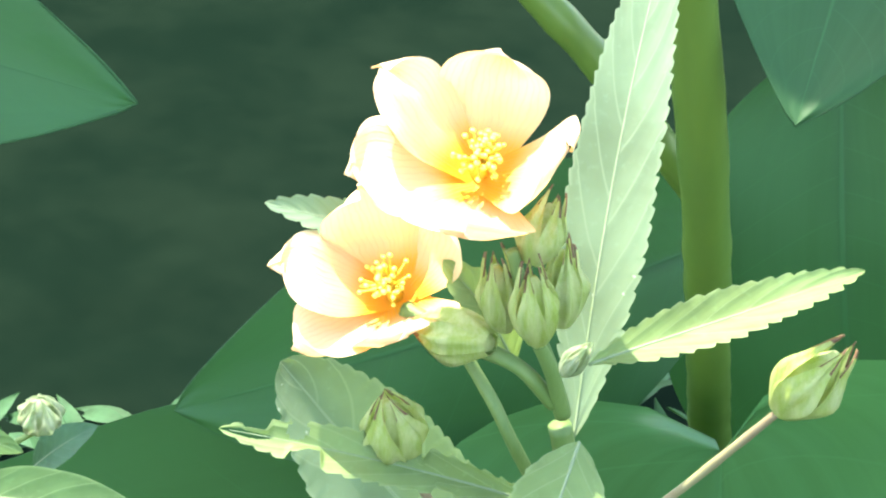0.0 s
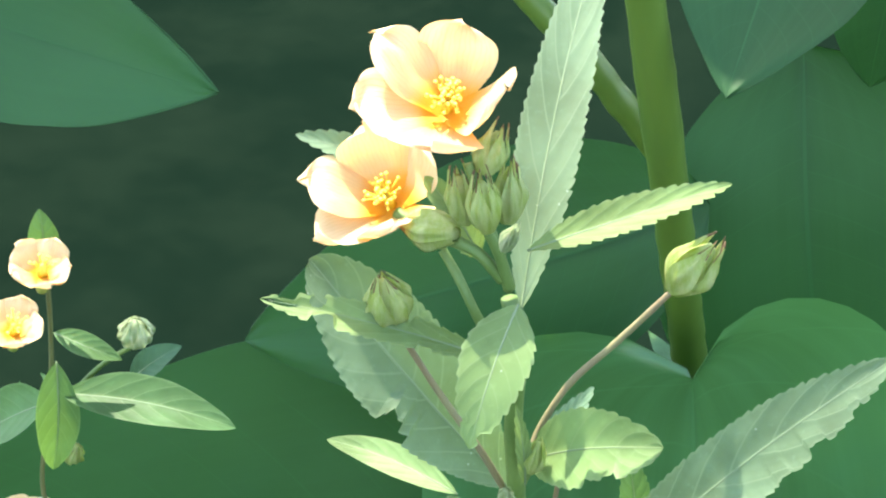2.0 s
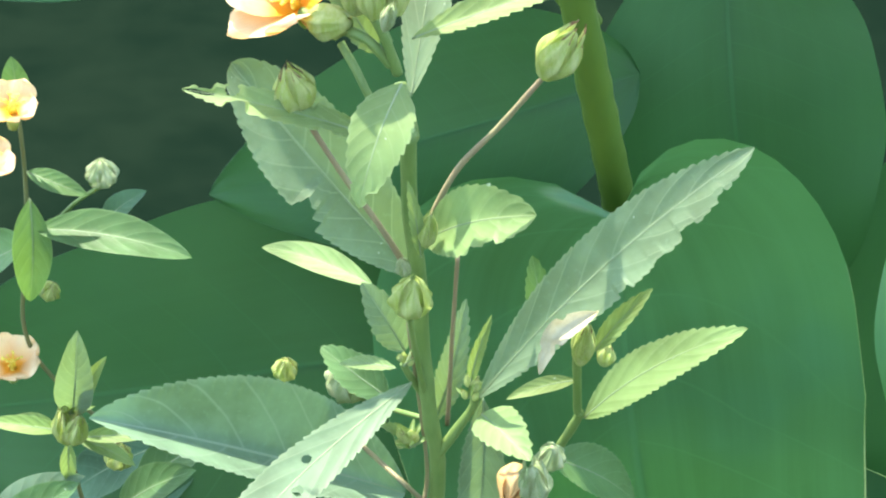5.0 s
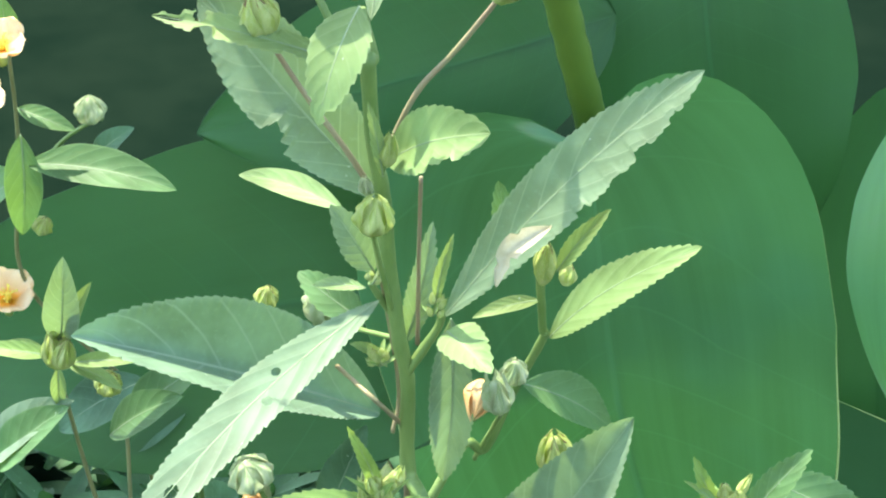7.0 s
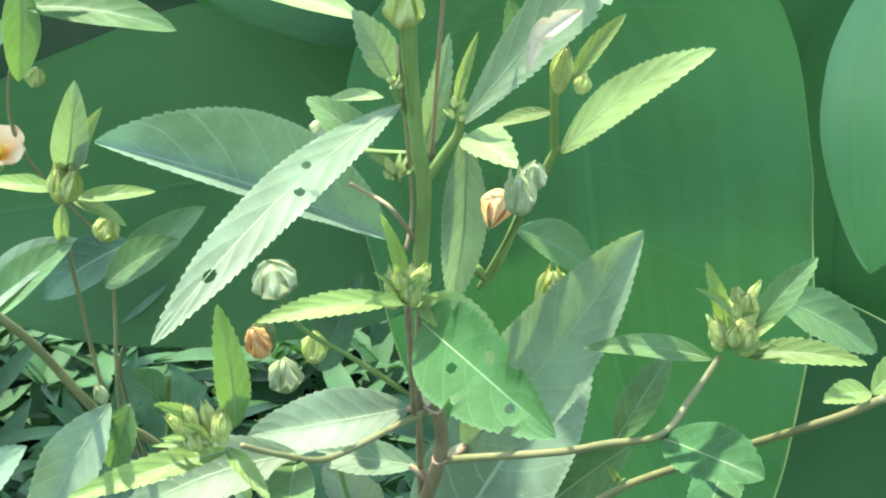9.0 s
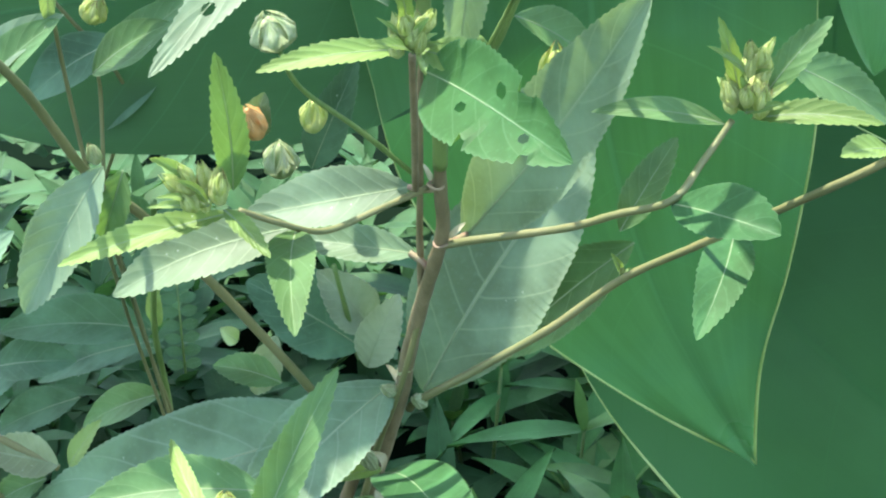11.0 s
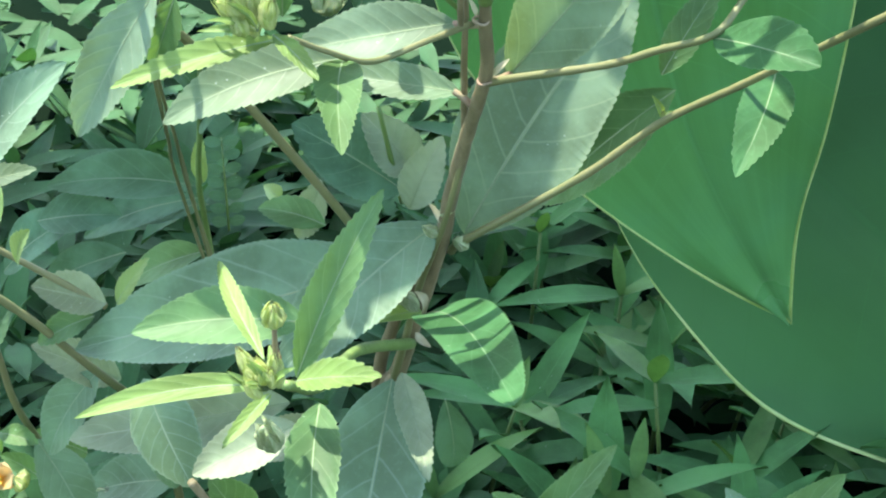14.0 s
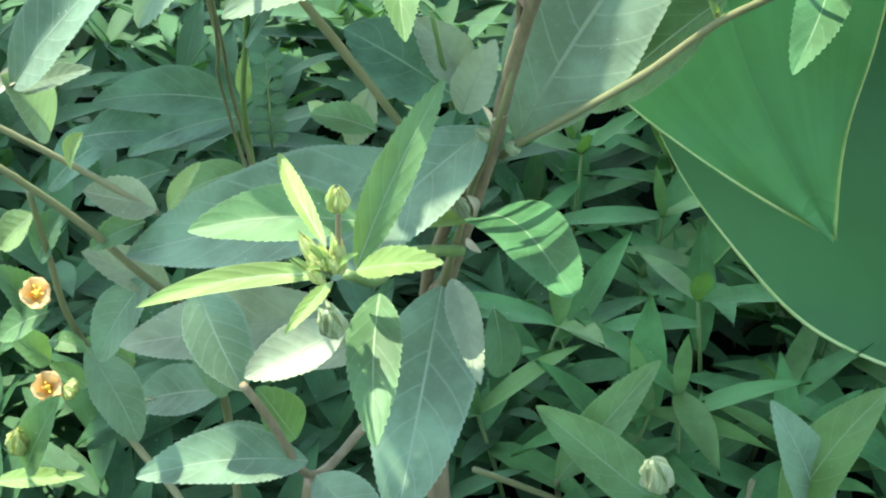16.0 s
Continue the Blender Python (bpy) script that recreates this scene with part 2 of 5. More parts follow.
SEPAL = plain_material("sepal", (0.33, 0.42, 0.085), (0.52, 0.56, 0.26), scale=900, stretch=(1, 1, 0.22), bump=0.5, through_light=0.4, edges=(0.3, 0.7))
SEPAL_PALE = plain_material("sepal_pale", (0.32, 0.41, 0.20), (0.50, 0.54, 0.35), scale=900, stretch=(1, 1, 0.22), bump=0.5, through_light=0.4)
SEPAL_TIP = plain_material("sepal_tip", (0.132, 0.066, 0.033), (0.198, 0.112, 0.053), scale=400)
PETAL = petal_material("petal", (0.83, 0.65, 0.42), (0.80, 0.52, 0.25), (0.82, 0.38, 0.015))
PETAL_GOLD = petal_material("petal_golden", (0.60, 0.46, 0.24), (0.60, 0.40, 0.14), (0.7, 0.30, 0.03))
ANTHER = plain_material("anther", (0.80, 0.60, 0.05), (0.80, 0.66, 0.14), scale=800)
FILAMENT = plain_material("filament", (0.72, 0.46, 0.03), (0.75, 0.52, 0.07), scale=800)
# near-black: the deep shade over the ground is put into this colour
SOIL_SHADED = plain_material("soil", (0.0030, 0.0078, 0.0048), (0.0052, 0.0110, 0.0066), scale=9, bump=0.12, rough=0.95, size=0.004)

SOIL_SHADED.node_tree.nodes["Principled BSDF"].inputs["Specular IOR Level"].default_value = 0.0
PINK = plain_material("pinkish_node", (0.218, 0.132, 0.092), (0.251, 0.211, 0.119), scale=300)
PEACH = plain_material("folded_petal", (0.62, 0.34, 0.12), (0.64, 0.44, 0.22), scale=200, bump=0.4, through_light=0.3)

# ---- mesh helpers ----
def part(name, bm, material, parent=None, label="", smooth=True):
    me = bpy.data.meshes.new(name)
    bm.to_mesh(me)
    bm.free()
    for p in me.polygons:
        p.use_smooth = smooth
    for mm in material if isinstance(material, (list, tuple)) else (material,):
        me.materials.append(mm)
    ob = new(name, me)
    if parent is not None:
        ob.parent = parent
        ob.matrix_parent_inverse = parent.matrix_world.inverted()
    return tagged(ob, label)


def spline(points, n):
    """A smooth line through the points."""
    p = [Vector(q) for q in points]
    p = [2 * p[0] - p[1]] + p + [2 * p[-1] - p[-2]]
    out, segs = [], len(p) - 3
    for i in range(n + 1):
        x = min(i / n * segs, segs - 1e-6)
        k, t = int(x), x - int(x)
        a, b, c, d = p[k:k + 4]
        out.append(0.5 * (2 * b + (c - a) * t + (2 * a - 5 * b + 4 * c - d) * t * t + (3 * b - a - 3 * c + d) * t ** 3))
    return out


def add_tube(bm, pts, radii, sides=8, lumps=0.0):
    rings = []
    ref = Vector((0.31, -0.83, 0.46))
    for i, p in enumerate(pts):
        d = (pts[min(i + 1, len(pts) - 1)] - pts[max(i - 1, 0)]).normalized()
        a = d.cross(ref).normalized()
        b = d.cross(a)
        r = radii(i / (len(pts) - 1)) * (1 + lumps * noise.noise(p * 300))
        rings.append([bm.verts.new(p + r * (math.cos(2 * math.pi * k / sides) * a + math.sin(2 * math.pi * k / sides) * b)) for k in range(sides)])
    for u, v in zip(rings, rings[1:]):
        for k in range(sides):
            bm.faces.new((u[k], u[(k + 1) % sides], v[(k + 1) % sides], v[k]))
    bm.faces.new(rings[0][::-1])
    bm.faces.new(rings[-1])


def stem(parent, points, r0, r1, material, name="stem", sides=9, label=""):
    bm = bmesh.new()
    add_tube(bm, spline(points, 10 * (len(points) - 1)), lambda t: r0 + (r1 - r0) * t, sides, 0.12)
    return part(name, bm, material, parent, label)


def blade_mesh(B, T, n, w, arch, fold, peak, teeth, depth, seg, lat, wave, bites=(), holes=(), blunt=0.72, lobe=0.0, seed=0, sweep=0.0, shoulder=0.72):
    """A leaf blade from base B to tip T that faces n. Returns the mesh, with u and v in the layer 'blade', and its midline."""
    B, T, n = Vector(B), Vector(T), Vector(n)
    axis = T - B
    L = axis.length
    axis.normalize()
    n = (n - n.dot(axis) * axis).normalized()
    s = axis.cross(n)
    bm = bmesh.new()
    layer = bm.loops.layers.uv.new("blade")
    grid, line = [], []
    for i in range(seg + 1):
        t = i / seg
        if t < peak:
            h = math.sin(math.pi / 2 * t / peak) ** shoulder
        else:
            h = max(0.0, math.cos(math.pi / 2 * (t - peak) / (1 - peak))) ** blunt
        h = max(h, 0.012)
        c = B + axis * (L * t) + n * (arch * L * 4 * t * (1 - t)) + s * (wave * L * 0.25 * math.sin(math.pi * t) * math.sin(seed * 5) + sweep * L * 4 * t * (1 - t))
        line.append(c)
        row = []
        for j in range(-lat, lat + 1):
            v = j / lat
            hw = plain = 0.5 * w * h
            lean = 0.0
            if teeth and abs(j) >= lat - 1:
                # rounded teeth that point to the tip
                cut_in = (t * teeth + 0.5 * (j > 0) + 0.25 * noise.noise((t * 9, j, seed))) % 1.0
                near_end = min(1.0, t / 0.1, (1 - t) / 0.06) * (1.0 if abs(j) == lat else 0.25)
                tooth = (cut_in / 0.8) ** 0.55 if cut_in < 0.8 else (1 - cut_in) / 0.2
                size = min(depth * L / teeth, 0.1 * w) * (1 + 0.35 * noise.noise((t * teeth, j * 3.3, seed)))
                hw += (tooth - 0.55) * size * near_end
                lean = 0.45 * tooth * size * near_end
            hw *= 1 + 0.04 * noise.noise((t * 6, j * 0.2, seed))
            for t0, t1, sd, dp in bites:
                if t0 < t < t1 and v * sd > 0:
                    hw *= 1 - dp * (0.75 + 0.25 * math.sin(37 * t))
            lift = fold * plain * abs(v) ** 1.3 + wave * w * 0.3 * noise.noise((t * 3.2 + seed, v * 1.1, seed * 0.7)) * abs(v)
            back = -lobe * L * (abs(v) * h) ** 0.8 * max(0.0, 1 - t / 0.25)
            row.append(bm.verts.new(c + s * (hw * v) + n * lift + axis * (back + lean)))
        grid.append(row)
    for i in range(seg):
        for j in range(2 * lat):
            tc, vc = (i + 0.5) / seg, (j + 0.5) / lat - 1
            if any(((tc - a) / ra) ** 2 + ((vc - b) / rb) ** 2 < 1 for a, b, ra, rb in holes):
                continue
            q = [(i, j), (i + 1, j), (i + 1, j + 1), (i, j + 1)]
            f = bm.faces.new([grid[a][b] for a, b in q])
            for lp, (a, b) in zip(f.loops, q):
                lp[layer].uv = (a / seg, b / (2 * lat))
    return bm, line, n


COUNT = [0]


def leaf(parent, B, T, n, w, material, arch=0.06, fold=0.34, peak=0.42, teeth=15, wave=0.12, rib=None, bites=(), holes=(), blunt=0.72, label="", fine=1, name="leaf"):
    """One toothed leaf with its raised midrib."""
    COUNT[0] += 1
    teeth = max(teeth, round((Vector(T) - Vector(B)).length / 0.0016)) if teeth else 0
    seg = 5 * teeth if teeth else 24
    bm, line, n = blade_mesh(B, T, n, w, arch, fold, peak, teeth, 0.27, seg, 5 * fine, wave, bites, holes, blunt, seed=COUNT[0] * 0.731)
    ob = part(name, bm, material, parent, label)
    rb = bmesh.new()
    r = max(0.00014, w * 0.009)
    add_tube(rb, [p - n * (r * 0.35) for p in line[:-2:2]], lambda t: r * (1.25 - t), 5)
    part("midrib", rb, rib or RIB, ob)
    return ob


def turn_to(d, spin=0.0):
    """A turn that sends z to d."""
    return Vector(d).normalized().to_track_quat("Z", "Y").to_matrix().to_4x4() @ Matrix.Rotation(spin, 4, "Z")


def bud(parent, B, d, length, width, material=None, open_tip=0.0, spin=0.0, stalk=None, name="bud", tip=True, sr=0.0005):
    """A closed calyx: five pointed sepals folded along their middle."""
    B = Vector(B)
    m = Matrix.Translation(B) @ turn_to(d, spin)
    core = bmesh.new()
    add_tube(core, [m @ Vector((0, 0, length * k / 8)) for k in range(8)], lambda t: width * 0.38 * math.sin(math.pi * min(1, 0.12 + t * 0.8)) + 1e-5, 10)
    ob = part(name, core, material or SEPAL, parent)
    twist = 0.35 * math.sin(spin * 7 + B.z * 900)
    for k in range(5):
        bm = bmesh.new()
        a0 = 2 * math.pi * k / 5
        long = 1.0 + 0.14 * noise.noise((k * 2.7, B.x * 800, B.z * 800))
        rows = []
        for i in range(15):
            t = i / 14
            swell = math.sin(math.pi * min(1.0, 0.10 + 0.62 * t / 0.6)) ** 0.8 if t < 0.6 else 0.81 * (1 - (t - 0.6) / 0.4) ** 0.9
            r = width * 0.5 * (swell + 0.04) + open_tip * width * max(0.0, t - 0.68) * 1.5
            half = 0.66 * max(0.015, 1 - max(0.0, t - 0.38) / 0.62) ** 0.75
            row = []
            for j in range(-4, 5):
                v = j / 4
                a = a0 + twist * t + half * v
                # keeled middle, hollow flanks, raised seams
                keel = 1.20 - 0.34 * min(1.0, abs(v) / 0.62) ** 0.8 + (0.22 * (abs(v) - 0.62) / 0.38 if abs(v) > 0.62 else 0.0)
                rr = r * (1 + (keel - 1) * min(1.0, 0.25 + 1.6 * t)) * (1 + 0.13 * noise.noise((t * 4, v * 1.6 + k * 3.1, B.x * 900)))
                row.append(bm.verts.new(m @ Vector((rr * math.cos(a), rr * math.sin(a), length * 1.06 * t * (1 + (long - 1) * t)))))
            rows.append(row)
        for i, (u, v) in enumerate(zip(rows, rows[1:])):
            for j in range(8):
                f = bm.faces.new((u[j], u[j + 1], v[j + 1], v[j]))
                if tip and (i > 12 or (i > 9 and j in (0, 7))):
                    f.material_index = 1
        part("sepal", bm, [material or SEPAL, SEPAL_TIP], ob)
    if stalk:
        stem(parent, stalk + [tuple(B)], sr * 1.15, sr, TWIG if tip else STEM, "bud_stalk", 7)
    return ob


def tuft(parent, C, d, up, r, seed, buds=6, bracts=8, material=None):
    """A crowded shoot tip: small buds among narrow young bracts."""
    C, d, up = Vector(C), Vector(d).normalized(), Vector(up).normalized()
    rng = random.Random(seed)
    s = d.cross(up).normalized()
    for k in range(buds):
        a = rng.uniform(0, 6.283)
        q = (s * math.cos(a) + d * math.sin(a)) * rng.uniform(0.1, 0.8) + up + d * 0.3
        o = C + (s * math.cos(a) + d * math.sin(a)) * (r * 0.22) + up * (r * rng.uniform(-0.1, 0.45))
        bud(parent, o, q, r * rng.uniform(0.34, 0.58), r * rng.uniform(0.2, 0.3), material or SEPAL, spin=a, tip=rng.random() < 0.3, open_tip=rng.uniform(0, 0.3))
    for k in range(bracts):
        a = rng.uniform(0, 6.283)
        q = ((s * math.cos(a) + d * math.sin(a)) * rng.uniform(0.5, 1.2) + up * rng.uniform(0.2, 1.0) + d * 0.2).normalized()
        leaf(parent, C, C + q * (r * rng.uniform(0.6, 1.15)), d + up * 0.5, r * rng.uniform(0.12, 0.2), LIME, teeth=0, name="bract", wave=0.3)


ANTHERS = []


def anther_mesh():
    """The one mesh that all pollen heads share."""
    if not ANTHERS:
        bm = bmesh.new()
        bmesh.ops.create_icosphere(bm, subdivisions=2, radius=0.00025)
        for v in bm.verts:
            v.co *= 1 + 0.18 * noise.noise(v.co * 5000)
        me = bpy.data.meshes.new("anther")
        bm.to_mesh(me)
        bm.free()
        for p in me.polygons:
            p.use_smooth = True
        me.materials.append(ANTHER)
        ANTHERS.append(me)
    return ANTHERS[0]


def petal(parent, C, T, d, w, material, k=0, bow=0.12, curl=0.10, skew=0.25):
    """One broad petal from C to the middle of its outer edge T: bowed outwards, its edge rolled back, one shoulder longer than the other."""
    axis = T - C
    L = axis.length
    axis.normalize()
    n = (d - d.dot(axis) * axis).normalized()
    s = axis.cross(n)
    bm = bmesh.new()
    layer = bm.loops.layers.uv.new("blade")
    N, M = 22, 10
    grid = []
    steps = [1 - (1 - i / N) ** 1.8 for i in range(N + 1)]
    for t in steps:
        h = (0.36 + 0.64 * math.sin(math.pi / 2 * min(1, t / 0.66)) ** 1.4) * (1 if t < 0.62 else max(0.0, 1 - ((t - 0.62) / 0.38) ** 3) ** 0.5)
        row = []
        for j in range(-M, M + 1):
            v = j / M
            end = max(0.0, t - 0.62) / 0.38
            reach = t * (1 + skew * 0.14 * v * t * t) - 0.06 * end * v * v + 0.045 * end * noise.noise((v * 3.6, k * 7.1, C.x * 500))
            out = -bow * 4 * t * (1 - t) - curl * end ** 2 * (1 - 0.35 * v * v)
            out += 0.055 * t * t * math.sin(4.6 * v + k * 2.2) + 0.07 * t * noise.noise((t * 2.5 + k * 5, v * 2.4, C.x * 700)) + 0.07 * v * v * t * (1 - 0.8 * end)
            out += 0.012 * t * noise.noise((t * 3, v * 13, k + C.z * 300))
            row.append(bm.verts.new(C + axis * (L * reach) + n * (L * out) + s * (w * 0.5 * h * v)))
        grid.append(row)
    for i in range(N):
        for j in range(2 * M):
            q = [(i, j), (i, j + 1), (i + 1, j + 1), (i + 1, j)]
            f = bm.faces.new([grid[b][c] for b, c in q])
            for lp, (b, c) in zip(f.loops, q):
                lp[layer].uv = (steps[b], c / (2 * M))
    return part("petal", bm, material, parent)


def flower(parent, C, d, petals, material, stamens=52, name="flower", tips=()):
    """An open five-petalled flower. petals: (angle in degrees, length, width, lift in degrees) of each, or tips: (outer end, width, bow, curl, skew) of each."""
    C = Vector(C)
    d = Vector(d).normalized()
    x = Vector((1, 0, 0)) - d * d.x
    x.normalize()
    y = d.cross(x)
    core = bmesh.new()
    add_tube(core, [C - d * 0.004, C - d * 0.002, C - d * 0.0002], lambda t: 0.0009 + 0.0005 * t, 10)
    fl = part(name, core, SEPAL, parent)
    for k, (a, ln, wd, lift) in enumerate(petals):
        a, lift = radians(a), radians(lift)
        T = C + (x * math.cos(a) + y * math.sin(a)) * (ln * math.cos(lift)) + d * (ln * math.sin(lift))
        petal(fl, C, T, d, wd, material, k)
    for k, (T, wd, bow, curl, skew) in enumerate(tips):
        petal(fl, C, Vector(T), d, wd, material, k, bow, curl, skew)
    rng = random.Random(int(C.x * 1e6))
    col = bmesh.new()
    tips = []
    add_tube(col, [C, C + d * 0.0012, C + d * 0.0024], lambda t: 0.0008 - 0.0003 * t, 8)
    for k in range(stamens):
        a, e = rng.uniform(0, 6.283), rng.uniform(0.2, 1.35)
        q = (x * math.cos(a) + y * math.sin(a)) * math.cos(e) + d * math.sin(e)
        o = C + d * 0.0018
        tip_p = o + q * rng.uniform(0.0014, 0.0029)
        add_tube(col, [o, o * 0.5 + tip_p * 0.5, tip_p], lambda t: 0.00011, 4)
        tips.append((tip_p, rng.uniform(0.8, 1.25)))
    part("stamen_column", col, FILAMENT, fl)
    for tip_p, size in tips:
        an = new("anther", anther_mesh())
        an.parent = fl
        an.matrix_local = Matrix.Translation(tip_p) @ Matrix.Diagonal((size, size, size * 0.8, 1)) if fl.matrix_world == Matrix.Identity(4) else fl.matrix_world.inverted() @ Matrix.Translation(tip_p) @ Matrix.Diagonal((size, size, size * 0.8, 1))
    return fl


def pinnate(parent, A, B, n, length, width, pairs, material):
    """A feathery leaf: a thin rib with rows of small oval leaflets."""
    A, B, n = Vector(A), Vector(B), Vector(n)
    d = (B - A).normalized()
    s = d.cross(n).normalized()
    bm = bmesh.new()
    add_tube(bm, [A, (A + B) / 2, B], lambda t: 0.0004 - 0.0002 * t, 5)
    ob = part("pinnate_leaf", bm, STEM, parent)
    for k in range(pairs):
        c = A + (B - A) * ((k + 0.6) / pairs)
        for sg in (-1, 1):
            lf, line, nn = blade_mesh(c, c + (s * sg + d * 0.25).normalized() * length, n, width, 0.03, 0.1, 0.5, 0, 0, 8, 2, 0.05, blunt=0.5)
            part("leaflet", lf, material, ob)
    return ob


def scar_ring(parent, C, d, r, material):
    """A pale scar that rings a node of the stem."""
    m = Matrix.Translation(C) @ turn_to(d)
    bm = bmesh.new()
    pts = [m @ Vector((r * math.cos(a), r * math.sin(a), 0.0002 * math.sin(2 * a))) for a in [2 * math.pi * k / 20 for k in range(21)]]
    add_tube(bm, pts, lambda t: r * 0.2, 6)
    return part("leaf_scar", bm, material, parent)


def thing(name, loc, label, category, group=""):
    ob = new(name)
    ob.location = loc
    ob.empty_display_size = 0.01
    bpy.context.view_layer.update()
    return tagged(ob, label, category, group)


def broad_leaf(parent, B, T, n, w, material, arch=0.05, fold=0.1, peak=0.4, blunt=0.8, wave=0.15, margin=0.00015, lobe=0.0, sweep=0.0, shoulder=0.55, label="", rim_least=0.1, seed=0.0):
    """A large smooth leaf with a rolled margin and a thick midrib."""
    bm, line, n = blade_mesh(B, T, n, w, arch, fold, peak, 0, 0, 56, 12, wave, blunt=blunt, lobe=lobe, seed=seed, sweep=sweep, shoulder=shoulder)
    bm.verts.ensure_lookup_table()
    k = 25
    left = [bm.verts[i * k].co.copy() for i in range(57)]
    right = [bm.verts[i * k + k - 1].co.copy() for i in range(57)]
    ob = part("leaf_blade", bm, material, parent, label)
    rim = bmesh.new()
    add_tube(rim, left[10:] + right[::-1][1:-10], lambda t: margin * max(rim_least * min(1.0, 0.05 + 5 * min(t, 1 - t)), 1.1 - 2.4 * abs(2 * t - 1)), 5)
    part("leaf_margin", rim, MARGIN if margin > 0.0004 else material, ob)
    rb = bmesh.new()
    add_tube(rb, [p - n * 0.0008 for p in line[2:-3:2]], lambda t: 0.0007 * (1.15 - t), 7)
    part("midrib", rb, material, ob)
    return ob


# ---- plants ----
plant = thing("flowering_shrub", (0.0, 0.06, 0.0), "tall green mallow shrub with two peach flowers", "flowering plant")
stem(plant, [(-0.0013, 0.0034, 0.3485), (0.0002, 0.0032, 0.3412), (0.0000, 0.0014, 0.3406), (-0.0005, 0.0047, 0.3272), (0.0000, 0.0074, 0.3163), (-0.0002, 0.0109, 0.3024), (0.0007, 0.0117, 0.2874), (0.0015, 0.0131, 0.2778), (0.0004, 0.0158, 0.2586), (0.0033, 0.0121, 0.2535), (0.0031, 0.0176, 0.2355)], 0.0011, 0.0014, STEM, "stem")
# lower stem
stem(plant, [(0.0031, 0.0174, 0.2365), (0.0030, 0.0203, 0.2288), (0.0031, 0.0239, 0.2183), (-0.0003, 0.0308, 0.2027), (-0.0018, 0.0346, 0.1954), (-0.0049, 0.0416, 0.1794), (-0.0064, 0.0441, 0.1697), (-0.0107, 0.0508, 0.1510), (-0.0146, 0.0569, 0.1346), (-0.0184, 0.0627, 0.1192), (-0.0214, 0.0664, 0.1124), (-0.0215, 0.0686, 0.0993), (-0.0217, 0.0707, 0.0862), (-0.0218, 0.0729, 0.0731), (-0.0220, 0.0750, 0.0600), (-0.0215, 0.0757, 0.0450), (-0.0210, 0.0765, 0.0300), (-0.0205, 0.0772, 0.0150), (-0.0200, 0.0780, 0.0000)], 0.0012, 0.0026, BROWN, "stem")
stem(plant, [(-0.0064, 0.0420, 0.1730), (-0.0098, 0.0462, 0.1610), (-0.0148, 0.0520, 0.1480), (-0.0195, 0.0600, 0.1320), (-0.0235, 0.0680, 0.1120), (-0.0240, 0.0740, 0.0700), (-0.0215, 0.0780, 0.0000)], 0.0009, 0.0019, BROWN, "stem")
flower(plant, (-0.0093, 0.0080, 0.3711), (0.08, -0.42, 0.90), (), PETAL, tips=[
    ((-0.0079, 0.0109, 0.3813), 0.0096, 0.20, 0.05, -0.3),
    ((-0.0166, 0.0086, 0.3810), 0.0078, 0.10, 0.20, 0.1),
    ((-0.0199, 0.0040, 0.3740), 0.0104, 0.06, 0.10, 0.1),
    ((-0.0102, -0.0023, 0.3715), 0.0112, 0.14, 0.06, 0.1),
    ((-0.0022, 0.0028, 0.3772), 0.0104, 0.16, 0.02, -0.15)])
flower(plant, (-0.0164, 0.0113, 0.3563), (-0.25, -0.45, 0.86), (), PETAL, tips=[
    ((-0.0200, 0.0128, 0.3664), 0.0092, 0.18, 0.07, 0.4),
    ((-0.0130, 0.0118, 0.3655), 0.0092, 0.18, 0.03, -0.4),
    ((-0.0260, 0.0088, 0.3619), 0.0082, 0.12, 0.24, 0.3),
    ((-0.0247, 0.0047, 0.3563), 0.0084, 0.12, 0.16, -0.3),
    ((-0.0152, 0.0032, 0.3584), 0.0102, 0.16, 0.06, -0.3)])
stem(plant, [(-0.0063, 0.0027, 0.3670), (-0.0049, 0.0019, 0.3625), (-0.0022, 0.0016, 0.3555)], 0.0006, 0.0006, STEM, "flower_stalk")
stem(plant, [(-0.0154, 0.0094, 0.3562), (-0.0108, 0.0055, 0.3561), (-0.0054, 0.0015, 0.3561), (-0.0020, 0.0015, 0.3522)], 0.0009, 0.0007, STEM, "flower_stalk")
bud(plant, (-0.0077, 0.0020, 0.3579), (-0.79, 0.59, -0.18), 0.0092, 0.0045, SEPAL, spin=0.4)
bud(plant, (-0.0047, 0.0031, 0.3654), (0.31, 0.43, 0.84), 0.0062, 0.0038, SEPAL, open_tip=0.35, spin=0.3)
bud(plant, (-0.0065, 0.0027, 0.3590), (-0.16, 0.03, 0.99), 0.0072, 0.0036, SEPAL, open_tip=0.35, spin=0.9)
bud(plant, (-0.0038, -0.0005, 0.3599), (-0.11, 0.02, 0.99), 0.0074, 0.0037, SEPAL, open_tip=0.35, spin=0.1)
bud(plant, (-0.0017, 0.0050, 0.3580), (-0.00, 0.26, 0.96), 0.0079, 0.0037, SEPAL, open_tip=0.35, spin=0.6)
stem(plant, [(-0.0038, -0.0005, 0.3599), (-0.0024, 0.0005, 0.3561), (-0.0012, 0.0018, 0.3509)], 0.0006, 0.0008, STEM, "flower_stalk")
bud(plant, (-0.0017, -0.0056, 0.3605), (0.28, -0.52, 0.81), 0.0064, 0.0018, SEPAL_PALE, tip=False)
